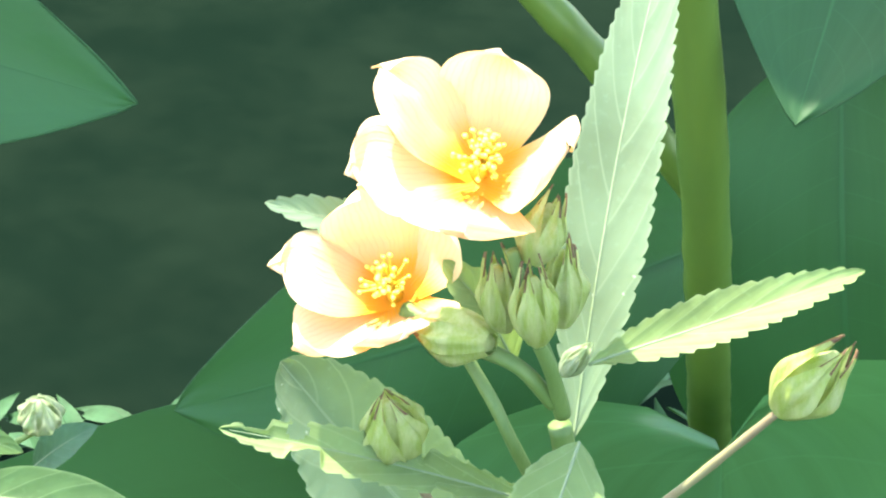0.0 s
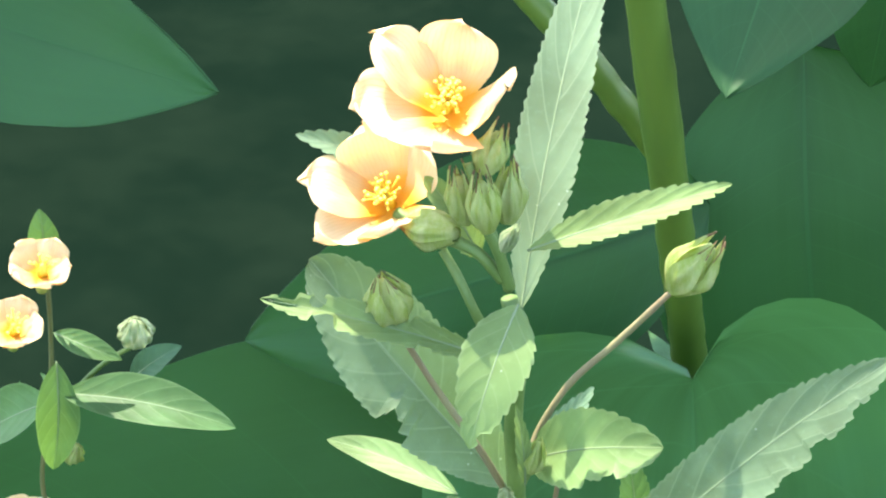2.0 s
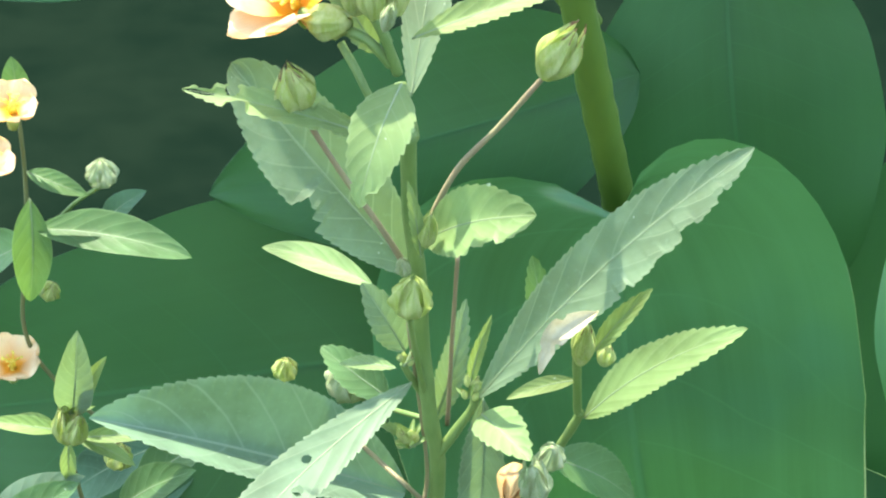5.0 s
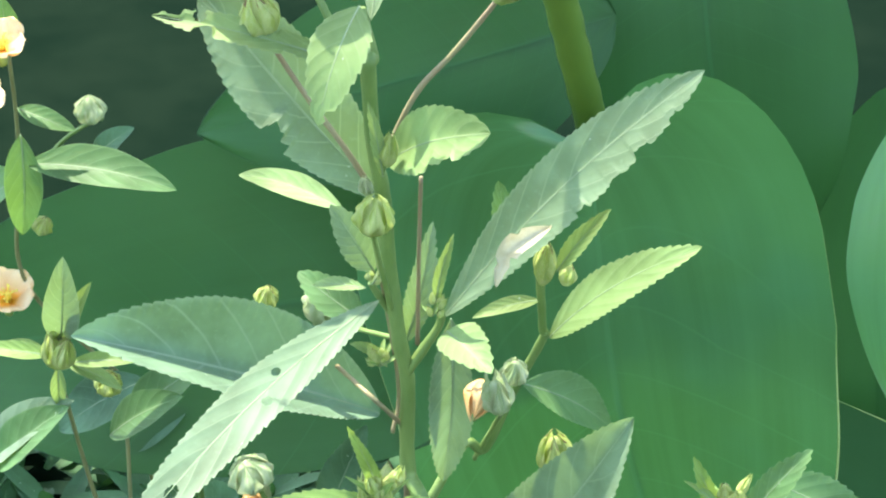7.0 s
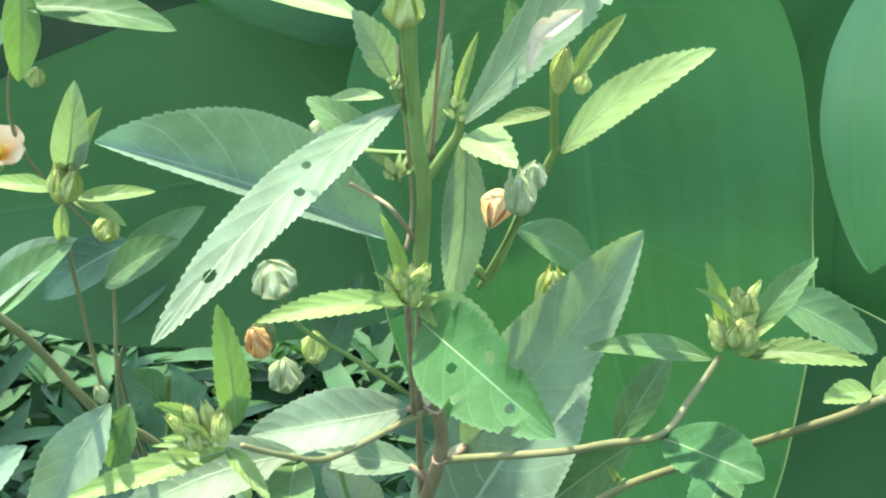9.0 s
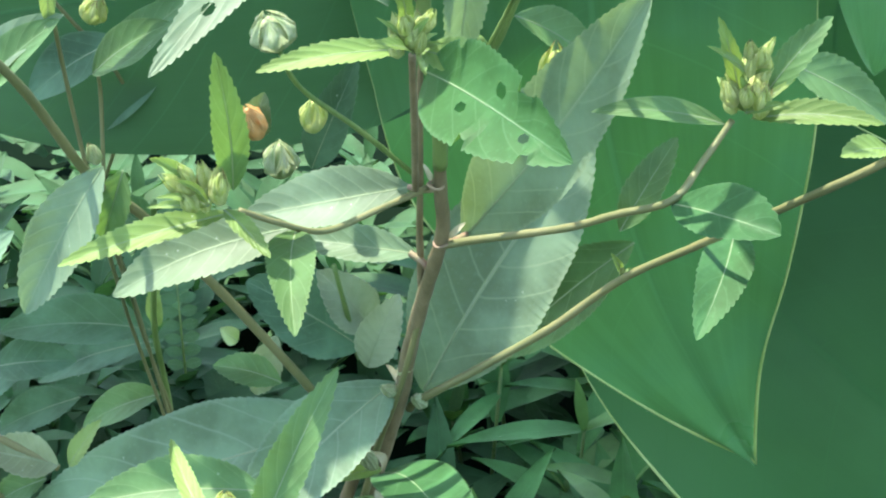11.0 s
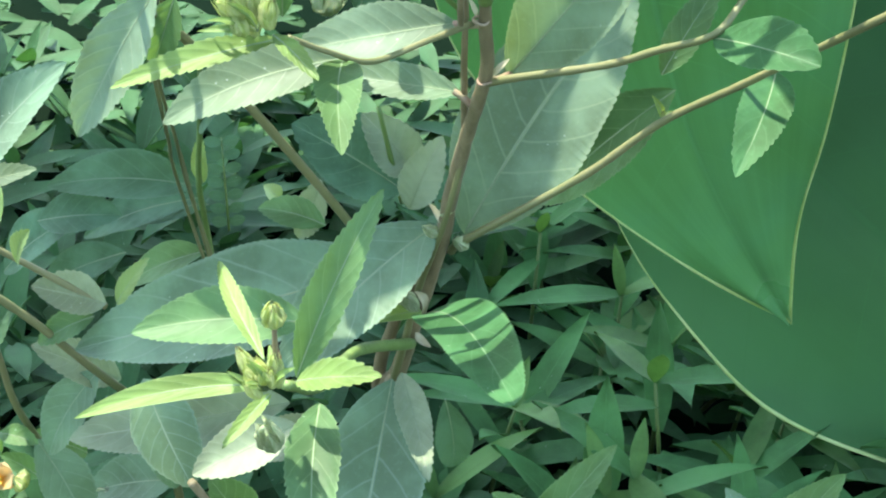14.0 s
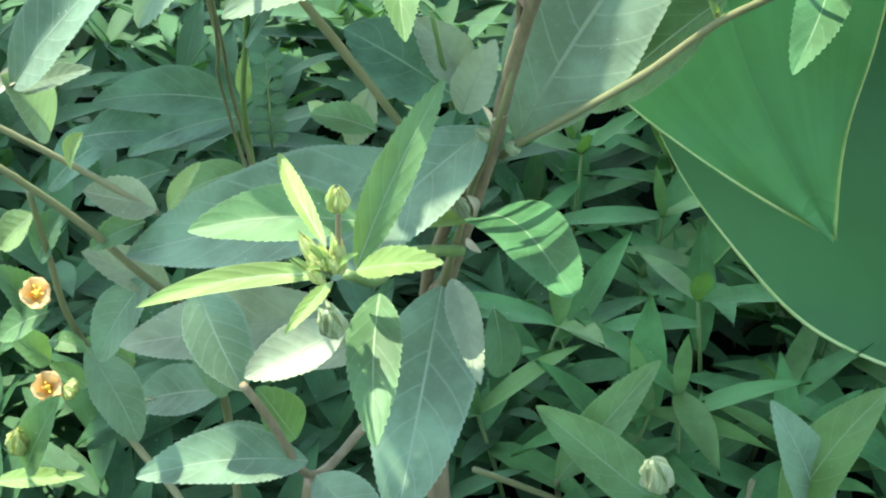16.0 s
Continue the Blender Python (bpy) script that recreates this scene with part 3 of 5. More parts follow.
bud(plant, (0.0184, 0.0062, 0.3491), (0.51, -0.10, 0.85), 0.0092, 0.0054, SEPAL, stalk=[(0.0018, 0.0052, 0.3251), (0.0031, 0.0064, 0.3283), (0.0066, 0.0069, 0.3346), (0.0121, 0.0073, 0.3407)], sr=0.00042, spin=0.2, open_tip=0.3)
bud(plant, (-0.0154, 0.0046, 0.3434), (-0.19, -0.11, 0.98), 0.0077, 0.0055, SEPAL, stalk=[(-0.0018, 0.0071, 0.3176), (-0.0049, 0.0053, 0.3249), (-0.0102, 0.0051, 0.3336)], sr=0.00042, spin=0.5)
stem(plant, [(-0.0096, 0.0062, 0.3532), (-0.0073, 0.0039, 0.3504), (-0.0054, 0.0028, 0.3468), (-0.0030, 0.0043, 0.3407)], 0.0006, 0.0006, STEM, "flower_stalk")
leaf(plant, (0.0001, 0.0050, 0.3461), (0.0083, 0.0404, 0.3844), (-0.05, -0.73, 0.68), 0.0080, PALE, arch=0.03, fold=0.12, peak=0.4, teeth=27)
leaf(plant, (0.0008, 0.0026, 0.3558), (0.0246, 0.0089, 0.3625), (-0.09, -0.54, 0.84), 0.0047, FRESH, fold=0.35, teeth=13)
leaf(plant, (-0.0167, 0.0189, 0.3582), (-0.0283, 0.0134, 0.3643), (0.58, -0.49, 0.66), 0.0039, PALE, teeth=9)
leaf(plant, (-0.0055, 0.0111, 0.3497), (-0.0122, 0.0102, 0.3611), (0.51, -0.83, 0.23), 0.0056, FRESH, teeth=9)
leaf(plant, (-0.0017, 0.0169, 0.3103), (-0.0276, 0.0162, 0.3452), (0.49, -0.80, 0.35), 0.0150, PALE, arch=0.03, peak=0.55, blunt=0.5, bites=[(0.40, 0.52, -1, 0.22), (0.45, 0.51, -1, 0.4)], teeth=22)
leaf(plant, (-0.0016, 0.0037, 0.3390), (-0.0316, 0.0027, 0.3472), (0.22, -0.66, 0.72), 0.0044, FRESH, peak=0.6, bites=[(0.70, 0.80, -1, 0.8), (0.86, 0.93, 1, 0.6), (0.50, 0.58, 1, 0.5), (0.30, 0.36, -1, 0.4), (0.40, 0.43, 1, 0.5)], label='ragged half-eaten leaf', holes=[(0.95, 0.0, 0.1, 0.4), (0.78, 0.6, 0.03, 0.5)], fine=3, wave=0.3, teeth=16)
leaf(plant, (0.0001, -0.0035, 0.3520), (-0.0047, -0.0142, 0.3387), (0.01, -0.78, 0.62), 0.0082, FRESH, arch=0.12, peak=0.35, fold=0.1, bites=[(0.80, 0.84, 1, 0.5), (0.86, 0.93, -1, 0.6)], fine=2, teeth=9)
leaf(plant, (0.0014, 0.0064, 0.3225), (0.0181, -0.0037, 0.3328), (-0.35, -0.72, 0.60), 0.0098, FRESH, arch=0.08, peak=0.5, blunt=0.55, bites=[(0.55, 0.75, 1, 0.2)], teeth=12)
leaf(plant, (0.0016, 0.0177, 0.3153), (0.0095, 0.0214, 0.3242), (-0.22, -0.81, 0.54), 0.0034, GREY, teeth=9)
leaf(plant, (0.0079, 0.0139, 0.2903), (0.0482, 0.0193, 0.3327), (-0.33, -0.85, 0.42), 0.0107, PALE, arch=0.03, peak=0.55, fold=0.2, bites=[(0.5, 0.54, 1, 0.14), (0.62, 0.66, 1, 0.18), (0.72, 0.77, 1, 0.24), (0.85, 0.88, 1, 0.2)], teeth=30)
leaf(plant, (-0.0087, 0.0199, 0.3062), (-0.0287, 0.0322, 0.3054), (-0.28, -0.40, 0.87), 0.0048, FRESH, teeth=0)
leaf(plant, (-0.0034, 0.0151, 0.2977), (-0.0096, 0.0139, 0.3104), (0.56, -0.81, 0.20), 0.0062, PALE, teeth=9)
leaf(plant, (-0.0059, 0.0260, 0.2621), (-0.0501, 0.0003, 0.2927), (0.66, -0.31, 0.69), 0.0185, GREY, arch=0.05, peak=0.5, fold=0.9, teeth=30)
leaf(plant, (-0.0014, 0.0072, 0.2972), (-0.0342, -0.0406, 0.2805), (0.18, -0.43, 0.88), 0.0084, PALE, arch=0.05, fold=0.1, peak=0.5, fine=3, label='pale green leaf with chewed holes', holes=[(0.775, -0.1, 0.022, 0.28), (0.44, -0.35, 0.014, 0.2), (0.36, 0.3, 0.012, 0.18)], teeth=30)
leaf(plant, (0.0080, 0.0211, 0.2854), (0.0055, 0.0216, 0.2515), (0.02, -1.00, -0.02), 0.0077, PALE, arch=0.04, peak=0.45, teeth=17)
leaf(plant, (-0.0007, 0.0252, 0.2774), (0.0054, 0.0228, 0.3029), (-0.07, -0.99, -0.08), 0.0046, PALE, teeth=13)
leaf(plant, (0.0071, 0.0107, 0.2951), (0.0109, 0.0070, 0.3099), (-0.15, -0.97, -0.20), 0.0020, FRESH, teeth=9)
leaf(plant, (0.0091, 0.0076, 0.2917), (0.0174, -0.0033, 0.2912), (-0.23, -0.22, 0.95), 0.0072, FRESH, peak=0.35, teeth=9)
stem(plant, [(0.0017, 0.0124, 0.2804), (0.0049, 0.0121, 0.2857), (0.0076, 0.0118, 0.2908), (0.0073, 0.0106, 0.2957)], 0.0009, 0.0006, STEM, "branch")
bud(plant, (-0.0005, 0.0001, 0.3137), (0.15, -0.24, 0.96), 0.0075, 0.0055, SEPAL, stalk=[(0.0000, 0.0116, 0.2916), (-0.0005, 0.0039, 0.3066)], sr=0.00042, spin=0.3, tip=False)
bud(plant, (-0.0160, 0.0358, 0.2750), (0.05, -0.24, 0.97), 0.0084, 0.0078, SEPAL_PALE, stalk=[(-0.0018, 0.0201, 0.2818), (-0.0102, 0.0290, 0.2778)], sr=0.00042, spin=0.4, tip=False)
leaf(plant, (-0.0049, 0.0148, 0.2946), (-0.0147, 0.0195, 0.2919), (-0.42, -0.41, 0.81), 0.0025, FRESH, teeth=9)
leaf(plant, (-0.0086, 0.0311, 0.2777), (-0.0206, 0.0353, 0.2848), (0.19, -0.67, 0.72), 0.0066, GREEN, teeth=9)
stem(plant, [(-0.0002, 0.0128, 0.2908), (-0.0022, 0.0104, 0.2964), (-0.0031, 0.0098, 0.2988)], 0.0007, 0.0005, STEM, "branch")
leaf(plant, (-0.0029, 0.0193, 0.2766), (-0.0078, 0.0133, 0.2848), (0.90, -0.19, 0.40), 0.0026, FRESH, teeth=9)
stem(plant, [(0.0002, 0.0158, 0.2668), (-0.0040, 0.0091, 0.2774), (-0.0115, 0.0195, 0.2761)], 0.0004, 0.0004, TWIG, "bud_stalk")
stem(plant, [(-0.0020, 0.0162, 0.2652), (-0.0009, 0.0179, 0.2743), (-0.0021, 0.0100, 0.3059)], 0.0004, 0.0003, TWIG, "bud_stalk")
stem(plant, [(0.0023, 0.0203, 0.2807), (0.0039, 0.0156, 0.2998), (0.0055, 0.0112, 0.3173)], 0.0004, 0.0003, TWIG, "bud_stalk")
# side branch with a withered leaf
stem(plant, [(0.0025, 0.0254, 0.2443), (0.0086, 0.0289, 0.2543), (0.0119, 0.0316, 0.2516), (0.0175, 0.0289, 0.2663), (0.0230, 0.0245, 0.2801), (0.0230, 0.0238, 0.2827), (0.0229, 0.0206, 0.2954)], 0.0009, 0.0007, STEM, "branch")
leaf(plant, (0.0240, 0.0245, 0.2802), (0.0489, 0.0166, 0.3034), (-0.64, -0.59, 0.49), 0.0077, FRESH, fold=0.15, teeth=18)
leaf(plant, (0.0227, 0.0223, 0.2889), (0.0121, 0.0163, 0.2887), (0.26, -0.48, 0.84), 0.0028, FRESH, teeth=0)
leaf(plant, (0.0256, 0.0206, 0.2956), (0.0343, 0.0195, 0.3081), (-0.46, -0.85, 0.24), 0.0033, FRESH, teeth=9)
leaf(plant, (0.0170, 0.0336, 0.2918), (0.0149, 0.0344, 0.3045), (0.25, -0.96, 0.10), 0.0046, GREEN, teeth=9)
leaf(plant, (0.0269, -0.0052, 0.3187), (0.0189, -0.0090, 0.3102), (-0.10, -0.87, 0.49), 0.0034, WITHER, wave=0.9, teeth=0, fold=0.9, bites=[(0.25, 0.36, 1, 0.6), (0.55, 0.66, -1, 0.6), (0.74, 0.8, 1, 0.5)], label='cream withered curled leaf', rib=WITHER)
bud(plant, (0.0235, 0.0189, 0.2944), (0.11, -0.40, 0.91), 0.0116, 0.0032, SEPAL)
bud(plant, (0.0271, 0.0190, 0.2940), (0.22, 0.29, 0.93), 0.0038, 0.0027, SEPAL)
bud(plant, (0.0178, 0.0023, 0.2806), (-0.02, -0.43, 0.90), 0.0100, 0.0047, SEPAL_PALE, stalk=[(0.0098, 0.0323, 0.2487), (0.0153, 0.0246, 0.2636)], sr=0.00042, tip=False, open_tip=0.5)
bud(plant, (0.0194, 0.0080, 0.2822), (0.16, -0.24, 0.96), 0.0054, 0.0041, SEPAL_PALE, tip=False)
leaf(plant, (0.0155, 0.0659, 0.2425), (0.0325, 0.0749, 0.2263), (0.73, -0.42, 0.54), 0.0101, GREEN, teeth=13)
bud(plant, (0.0234, 0.0478, 0.2350), (-0.02, -0.24, 0.97), 0.0113, 0.0063, SEPAL)
bud(plant, (0.0144, 0.0128, 0.2788), (-0.23, -0.75, -0.62), 0.0066, 0.0048, PEACH, tip=False)
leaf(plant, (0.0068, 0.0334, 0.2122), (0.0386, 0.0194, 0.2683), (-0.52, -0.85, 0.08), 0.0181, PALE, arch=0.03, peak=0.42, teeth=30)
leaf(plant, (-0.0023, 0.0478, 0.1669), (0.0310, 0.0596, 0.2197), (-0.24, -0.91, 0.35), 0.0275, PALE, arch=0.03, peak=0.45, teeth=30)
# sprouts
stem(plant, [(-0.0012, 0.0168, 0.2308), (-0.0002, 0.0013, 0.2528), (0.0003, -0.0088, 0.2694)], 0.0006, 0.0006, BROWN, "branch")
leaf(plant, (-0.0005, -0.0091, 0.2703), (-0.0232, -0.0147, 0.2690), (0.08, -0.52, 0.85), 0.0045, LIME, fold=0.3, teeth=12)
leaf(plant, (0.0018, -0.0114, 0.2714), (0.0153, -0.0213, 0.2712), (-0.24, -0.35, 0.90), 0.0068, LIME, teeth=9)
leaf(plant, (0.0026, -0.0103, 0.2672), (0.0243, -0.0520, 0.2742), (-0.77, -0.31, 0.56), 0.0150, SHADED_GREEN, peak=0.5, arch=0.08, teeth=25, fine=3, label="green leaf with a chewed edge, darkened for shade", bites=[(0.58, 0.63, 1, 0.35), (0.72, 0.80, -1, 0.3), (0.84, 0.88, 1, 0.4), (0.30, 0.36, -1, 0.25)], holes=[(0.45, 0.3, 0.03, 0.10), (0.62, -0.4, 0.025, 0.14), (0.80, 0.2, 0.02, 0.12)])
leaf(plant, (-0.0002, -0.0097, 0.2727), (-0.0027, -0.0182, 0.2909), (0.34, -0.87, -0.36), 0.0024, LIME, teeth=10)
leaf(plant, (0.0005, -0.0114, 0.2714), (-0.0052, -0.0229, 0.2775), (0.66, 0.07, 0.75), 0.0026, LIME, teeth=9)
stem(plant, [(0.0007, 0.0189, 0.2305), (-0.0065, 0.0084, 0.2323), (-0.0155, 0.0004, 0.2323), (-0.0222, -0.0059, 0.2374), (-0.0279, -0.0100, 0.2420)], 0.0006, 0.0005, OLIVE, "branch")
leaf(plant, (-0.0285, -0.0111, 0.2464), (-0.0291, -0.0157, 0.2728), (0.24, -0.96, -0.16), 0.0057, GREEN, teeth=14)
leaf(plant, (-0.0289, -0.0122, 0.2428), (-0.0557, -0.0209, 0.2376), (0.00, -0.52, 0.86), 0.0051, LIME, teeth=15)
leaf(plant, (-0.0296, -0.0147, 0.2448), (-0.0209, -0.0262, 0.2429), (-0.16, -0.28, 0.95), 0.0033, LIME, teeth=9)
leaf(plant, (-0.0200, -0.0019, 0.2337), (-0.0158, -0.0411, 0.2384), (0.02, 0.12, 0.99), 0.0079, GREEN, arch=0.06, teeth=20)
leaf(plant, (-0.0023, 0.0211, 0.2294), (-0.0321, 0.0184, 0.2242), (-0.09, -0.56, 0.82), 0.0116, PALE, teeth=15)
leaf(plant, (-0.0209, 0.0049, 0.2303), (-0.0516, -0.0038, 0.2214), (-0.07, -0.58, 0.81), 0.0114, PALE, teeth=17)
leaf(plant, (-0.0019, 0.0300, 0.2102), (-0.0272, 0.0337, 0.2113), (-0.04, -0.52, 0.85), 0.0078, GREY, teeth=13)
leaf(plant, (-0.0350, -0.0139, 0.2495), (-0.0392, -0.0219, 0.2577), (0.94, -0.19, 0.29), 0.0024, LIME, teeth=9)
tuft(plant, (-0.0318, -0.0160, 0.2462), (0.16, -0.84, 0.51), (-0.42, 0.43, 0.80), 0.0090, 1, 20, 10, SEPAL)
tuft(plant, (0.0006, -0.0123, 0.2713), (0.06, -0.89, 0.45), (-0.01, 0.49, 0.87), 0.0080, 2, 14, 6, SEPAL)
tuft(plant, (0.0542, 0.0087, 0.2512), (-0.10, -0.88, 0.47), (0.14, 0.49, 0.86), 0.0094, 3, 13, 6, SEPAL)
tuft(plant, (0.0542, 0.0068, 0.2587), (-0.10, -0.89, 0.45), (0.14, 0.49, 0.86), 0.0078, 4, 11, 4, SEPAL)
tuft(plant, (0.0071, 0.0079, 0.2943), (0.14, -0.83, 0.54), (-0.03, 0.50, 0.87), 0.0040, 5, 5, 4, SEPAL)
tuft(plant, (-0.0027, 0.0088, 0.2990), (0.17, -0.84, 0.52), (-0.03, 0.50, 0.87), 0.0031, 6, 5, 3, SEPAL)
tuft(plant, (-0.0031, 0.0145, 0.2798), (0.16, -0.82, 0.56), (-0.23, 0.46, 0.86), 0.0051, 7, 7, 5, SEPAL)
tuft(plant, (0.0370, 0.0392, 0.2011), (-0.04, -0.84, 0.54), (-0.01, 0.49, 0.87), 0.0026, 8, 3, 3, SEPAL)
bud(plant, (-0.0210, -0.0047, 0.2686), (-0.19, -0.24, 0.95), 0.0065, 0.0068, SEPAL_PALE, stalk=[(-0.0002, 0.0208, 0.2308), (-0.0099, 0.0087, 0.2471), (-0.0183, -0.0003, 0.2593)], sr=0.00042, tip=False, spin=0.5)
bud(plant, (-0.0179, 0.0111, 0.2457), (0.04, -0.24, 0.97), 0.0071, 0.0042, SEPAL, tip=False)
bud(plant, (-0.0271, 0.0345, 0.2241), (0.02, -0.24, 0.97), 0.0084, 0.0059, SEPAL_PALE, tip=False)
leaf(plant, (-0.0314, 0.0344, 0.2322), (-0.0289, 0.0319, 0.2424), (-0.22, -0.96, -0.18), 0.0060, GREY, teeth=9)
bud(plant, (-0.0305, 0.0321, 0.2335), (-0.10, -0.56, 0.82), 0.0112, 0.0046, PEACH, tip=False)
leaf(plant, (-0.0250, 0.0642, 0.2094), (-0.0142, 0.0572, 0.2372), (-0.39, -0.92, -0.08), 0.0087, SHADED, teeth=16)
stem(plant, [(-0.0134, 0.0571, 0.1375), (-0.0197, 0.0469, 0.1582), (-0.0256, 0.0387, 0.1752), (-0.0377, 0.0232, 0.2052), (-0.0471, 0.0068, 0.2306), (-0.0517, -0.0094, 0.2475), (-0.0562, -0.0277, 0.2729), (-0.0633, -0.0413, 0.2914)], 0.001, 0.0007, OLIVE, "branch")
leaf(plant, (-0.0490, -0.0111, 0.2504), (-0.0627, -0.0182, 0.2268), (-0.18, -0.91, 0.37), 0.0101, PALE, teeth=14)
leaf(plant, (-0.0473, -0.0051, 0.2464), (-0.0517, -0.0060, 0.2338), (-0.17, -0.98, 0.12), 0.0064, GREEN, teeth=9)
bud(plant, (-0.0496, -0.0124, 0.2517), (-0.03, -0.54, 0.84), 0.0061, 0.0022, SEPAL_PALE)
stem(plant, [(0.0032, 0.0246, 0.2154), (0.0085, 0.0220, 0.2181), (0.0248, 0.0141, 0.2255), (0.0335, 0.0075, 0.2322), (0.0422, 0.0008, 0.2389), (0.0472, 0.0057, 0.2433), (0.0522, 0.0103, 0.2490)], 0.0008, 0.0006, OLIVE, "branch")
leaf(plant, (0.0511, 0.0105, 0.2481), (0.0286, 0.0076, 0.2516), (0.20, -0.50, 0.85), 0.0047, GREEN, teeth=0)
leaf(plant, (0.0553, 0.0102, 0.2494), (0.0765, 0.0058, 0.2508), (-0.16, -0.49, 0.85), 0.0050, LIME, teeth=11)
leaf(plant, (0.0530, 0.0112, 0.2533), (0.0487, 0.0094, 0.2682), (0.15, -0.99, -0.07), 0.0030, LIME, teeth=9)
leaf(plant, (0.0573, 0.0136, 0.2515), (0.0683, 0.0173, 0.2649), (-0.31, -0.82, 0.48), 0.0053, GREEN, teeth=9)
leaf(plant, (0.0614, 0.0230, 0.2540), (0.0812, 0.0240, 0.2421), (0.42, -0.64, 0.65), 0.0092, GREEN, teeth=12)
stem(plant, [(-0.0052, 0.0479, 0.1624), (-0.0027, 0.0442, 0.1672), (0.0099, 0.0417, 0.1773), (0.0232, 0.0395, 0.1880), (0.0366, 0.0350, 0.2024), (0.0492, 0.0270, 0.2146), (0.0607, 0.0120, 0.2306), (0.0714, -0.0020, 0.2455), (0.0777, -0.0060, 0.2520)], 0.0009, 0.0007, OLIVE, "branch")
leaf(plant, (0.0424, 0.0010, 0.2381), (0.0581, -0.0161, 0.2424), (-0.46, -0.20, 0.87), 0.0109, SHADED_GREEN, peak=0.55, blunt=0.6, teeth=12)
leaf(plant, (0.0572, 0.0362, 0.2132), (0.0483, 0.0055, 0.2082), (0.09, -0.18, 0.98), 0.0096, SHADED_GREEN, arch=0.06, teeth=17)
leaf(plant, (0.0760, -0.0030, 0.2509), (0.0674, -0.0080, 0.2522), (0.20, -0.35, 0.90), 0.0048, LIME, teeth=9)
leaf(plant, (0.0760, -0.0030, 0.2509), (0.0855, -0.0010, 0.2579), (-0.32, -0.66, 0.68), 0.0060, LIME, teeth=9)
leaf(plant, (0.0368, 0.0405, 0.2001), (0.0343, 0.0368, 0.2070), (0.59, -0.78, -0.21), 0.0015, LIME, teeth=9)
leaf(plant, (0.0362, 0.0447, 0.2072), (0.0467, 0.0503, 0.2248), (-0.27, -0.86, 0.43), 0.0073, GREEN, teeth=11)
# low leaves
leaf(plant, (-0.0110, 0.0445, 0.1479), (0.0110, -0.0391, 0.1903), (-0.32, 0.36, 0.88), 0.0142, SHADED_GREEN, peak=0.48, blunt=0.42, fold=0.2, teeth=30)
leaf(plant, (-0.0078, 0.0436, 0.1718), (-0.0382, 0.0192, 0.1493), (-0.05, -0.64, 0.76), 0.0182, GREY, teeth=23)
leaf(plant, (-0.0177, 0.0515, 0.1560), (-0.0879, 0.0471, 0.1338), (-0.22, -0.55, 0.81), 0.0244, GREY, arch=0.05, teeth=30)
leaf(plant, (-0.0286, 0.0027, 0.1752), (-0.0617, -0.0023, 0.1751), (0.06, -0.46, 0.89), 0.0122, GREEN, teeth=17)
leaf(plant, (-0.0136, 0.0473, 0.1729), (-0.0066, 0.0468, 0.1908), (-0.22, -0.97, 0.06), 0.0088, UNDER, teeth=10)
leaf(plant, (-0.0156, 0.0579, 0.1705), (-0.0393, 0.0603, 0.1848), (0.35, -0.65, 0.68), 0.0181, SHADED, teeth=14)
leaf(plant, (-0.0134, 0.0613, 0.1726), (-0.0243, 0.0594, 0.1884), (0.48, -0.85, 0.22), 0.0108, UNDER, teeth=10)
leaf(plant, (-0.0349, 0.0690, 0.1659), (-0.0405, 0.0689, 0.1504), (-0.17, -0.98, 0.07), 0.0074, UNDER, teeth=9)
stem(plant, [(-0.0165, 0.0611, 0.1657), (-0.0203, 0.0543, 0.1927)], 0.0006, 0.0005, STEM, "bud_stalk")
stem(plant, [(-0.0144, 0.0529, 0.1344), (-0.0217, 0.0168, 0.1587), (-0.0227, -0.0298, 0.1854), (-0.0254, -0.0472, 0.1989)], 0.0013, 0.0009, STEM, "branch")
leaf(plant, (-0.0275, -0.0472, 0.1988), (-0.0600, -0.0496, 0.1924), (-0.14, -0.47, 0.87), 0.0047, LIME, teeth=0)
leaf(plant, (-0.0275, -0.0536, 0.2085), (-0.0387, -0.0278, 0.2094), (-0.10, -0.08, 0.99), 0.0032, LIME, teeth=14)
leaf(plant, (-0.0234, -0.0499, 0.2018), (-0.0088, -0.0578, 0.2094), (-0.54, -0.23, 0.81), 0.0059, LIME, teeth=9)
leaf(plant, (-0.0271, -0.0517, 0.2007), (-0.0333, -0.0631, 0.1984), (0.22, -0.31, 0.93), 0.0026, LIME, teeth=9)
leaf(plant, (-0.0244, -0.0428, 0.1971), (-0.0105, -0.0323, 0.2272), (-0.15, -0.91, 0.38), 0.0071, GREEN, teeth=18)
tuft(plant, (-0.0260, -0.0605, 0.2081), (0.13, -0.79, 0.60), (-0.32, 0.52, 0.79), 0.0079, 9, 18, 9, SEPAL)
bud(plant, (-0.0242, -0.0617, 0.2210), (0.04, -0.24, 0.97), 0.0054, 0.0033, SEPAL, stalk=[(-0.0254, -0.0554, 0.2078)], sr=0.00042)
bud(plant, (-0.0255, -0.0608, 0.1974), (-0.01, -0.62, 0.79), 0.0143, 0.0040, SEPAL_PALE, tip=False, open_tip=0.5)
leaf(plant, (-0.0203, -0.0461, 0.1945), (-0.0179, -0.0777, 0.1889), (0.04, -0.17, 0.98), 0.0088, GREEN, arch=0.06, teeth=16)
leaf(plant, (-0.0178, 0.0436, 0.1314), (-0.0245, 0.0017, 0.0994), (0.05, -0.61, 0.79), 0.0218, GREY, arch=0.06, teeth=28)
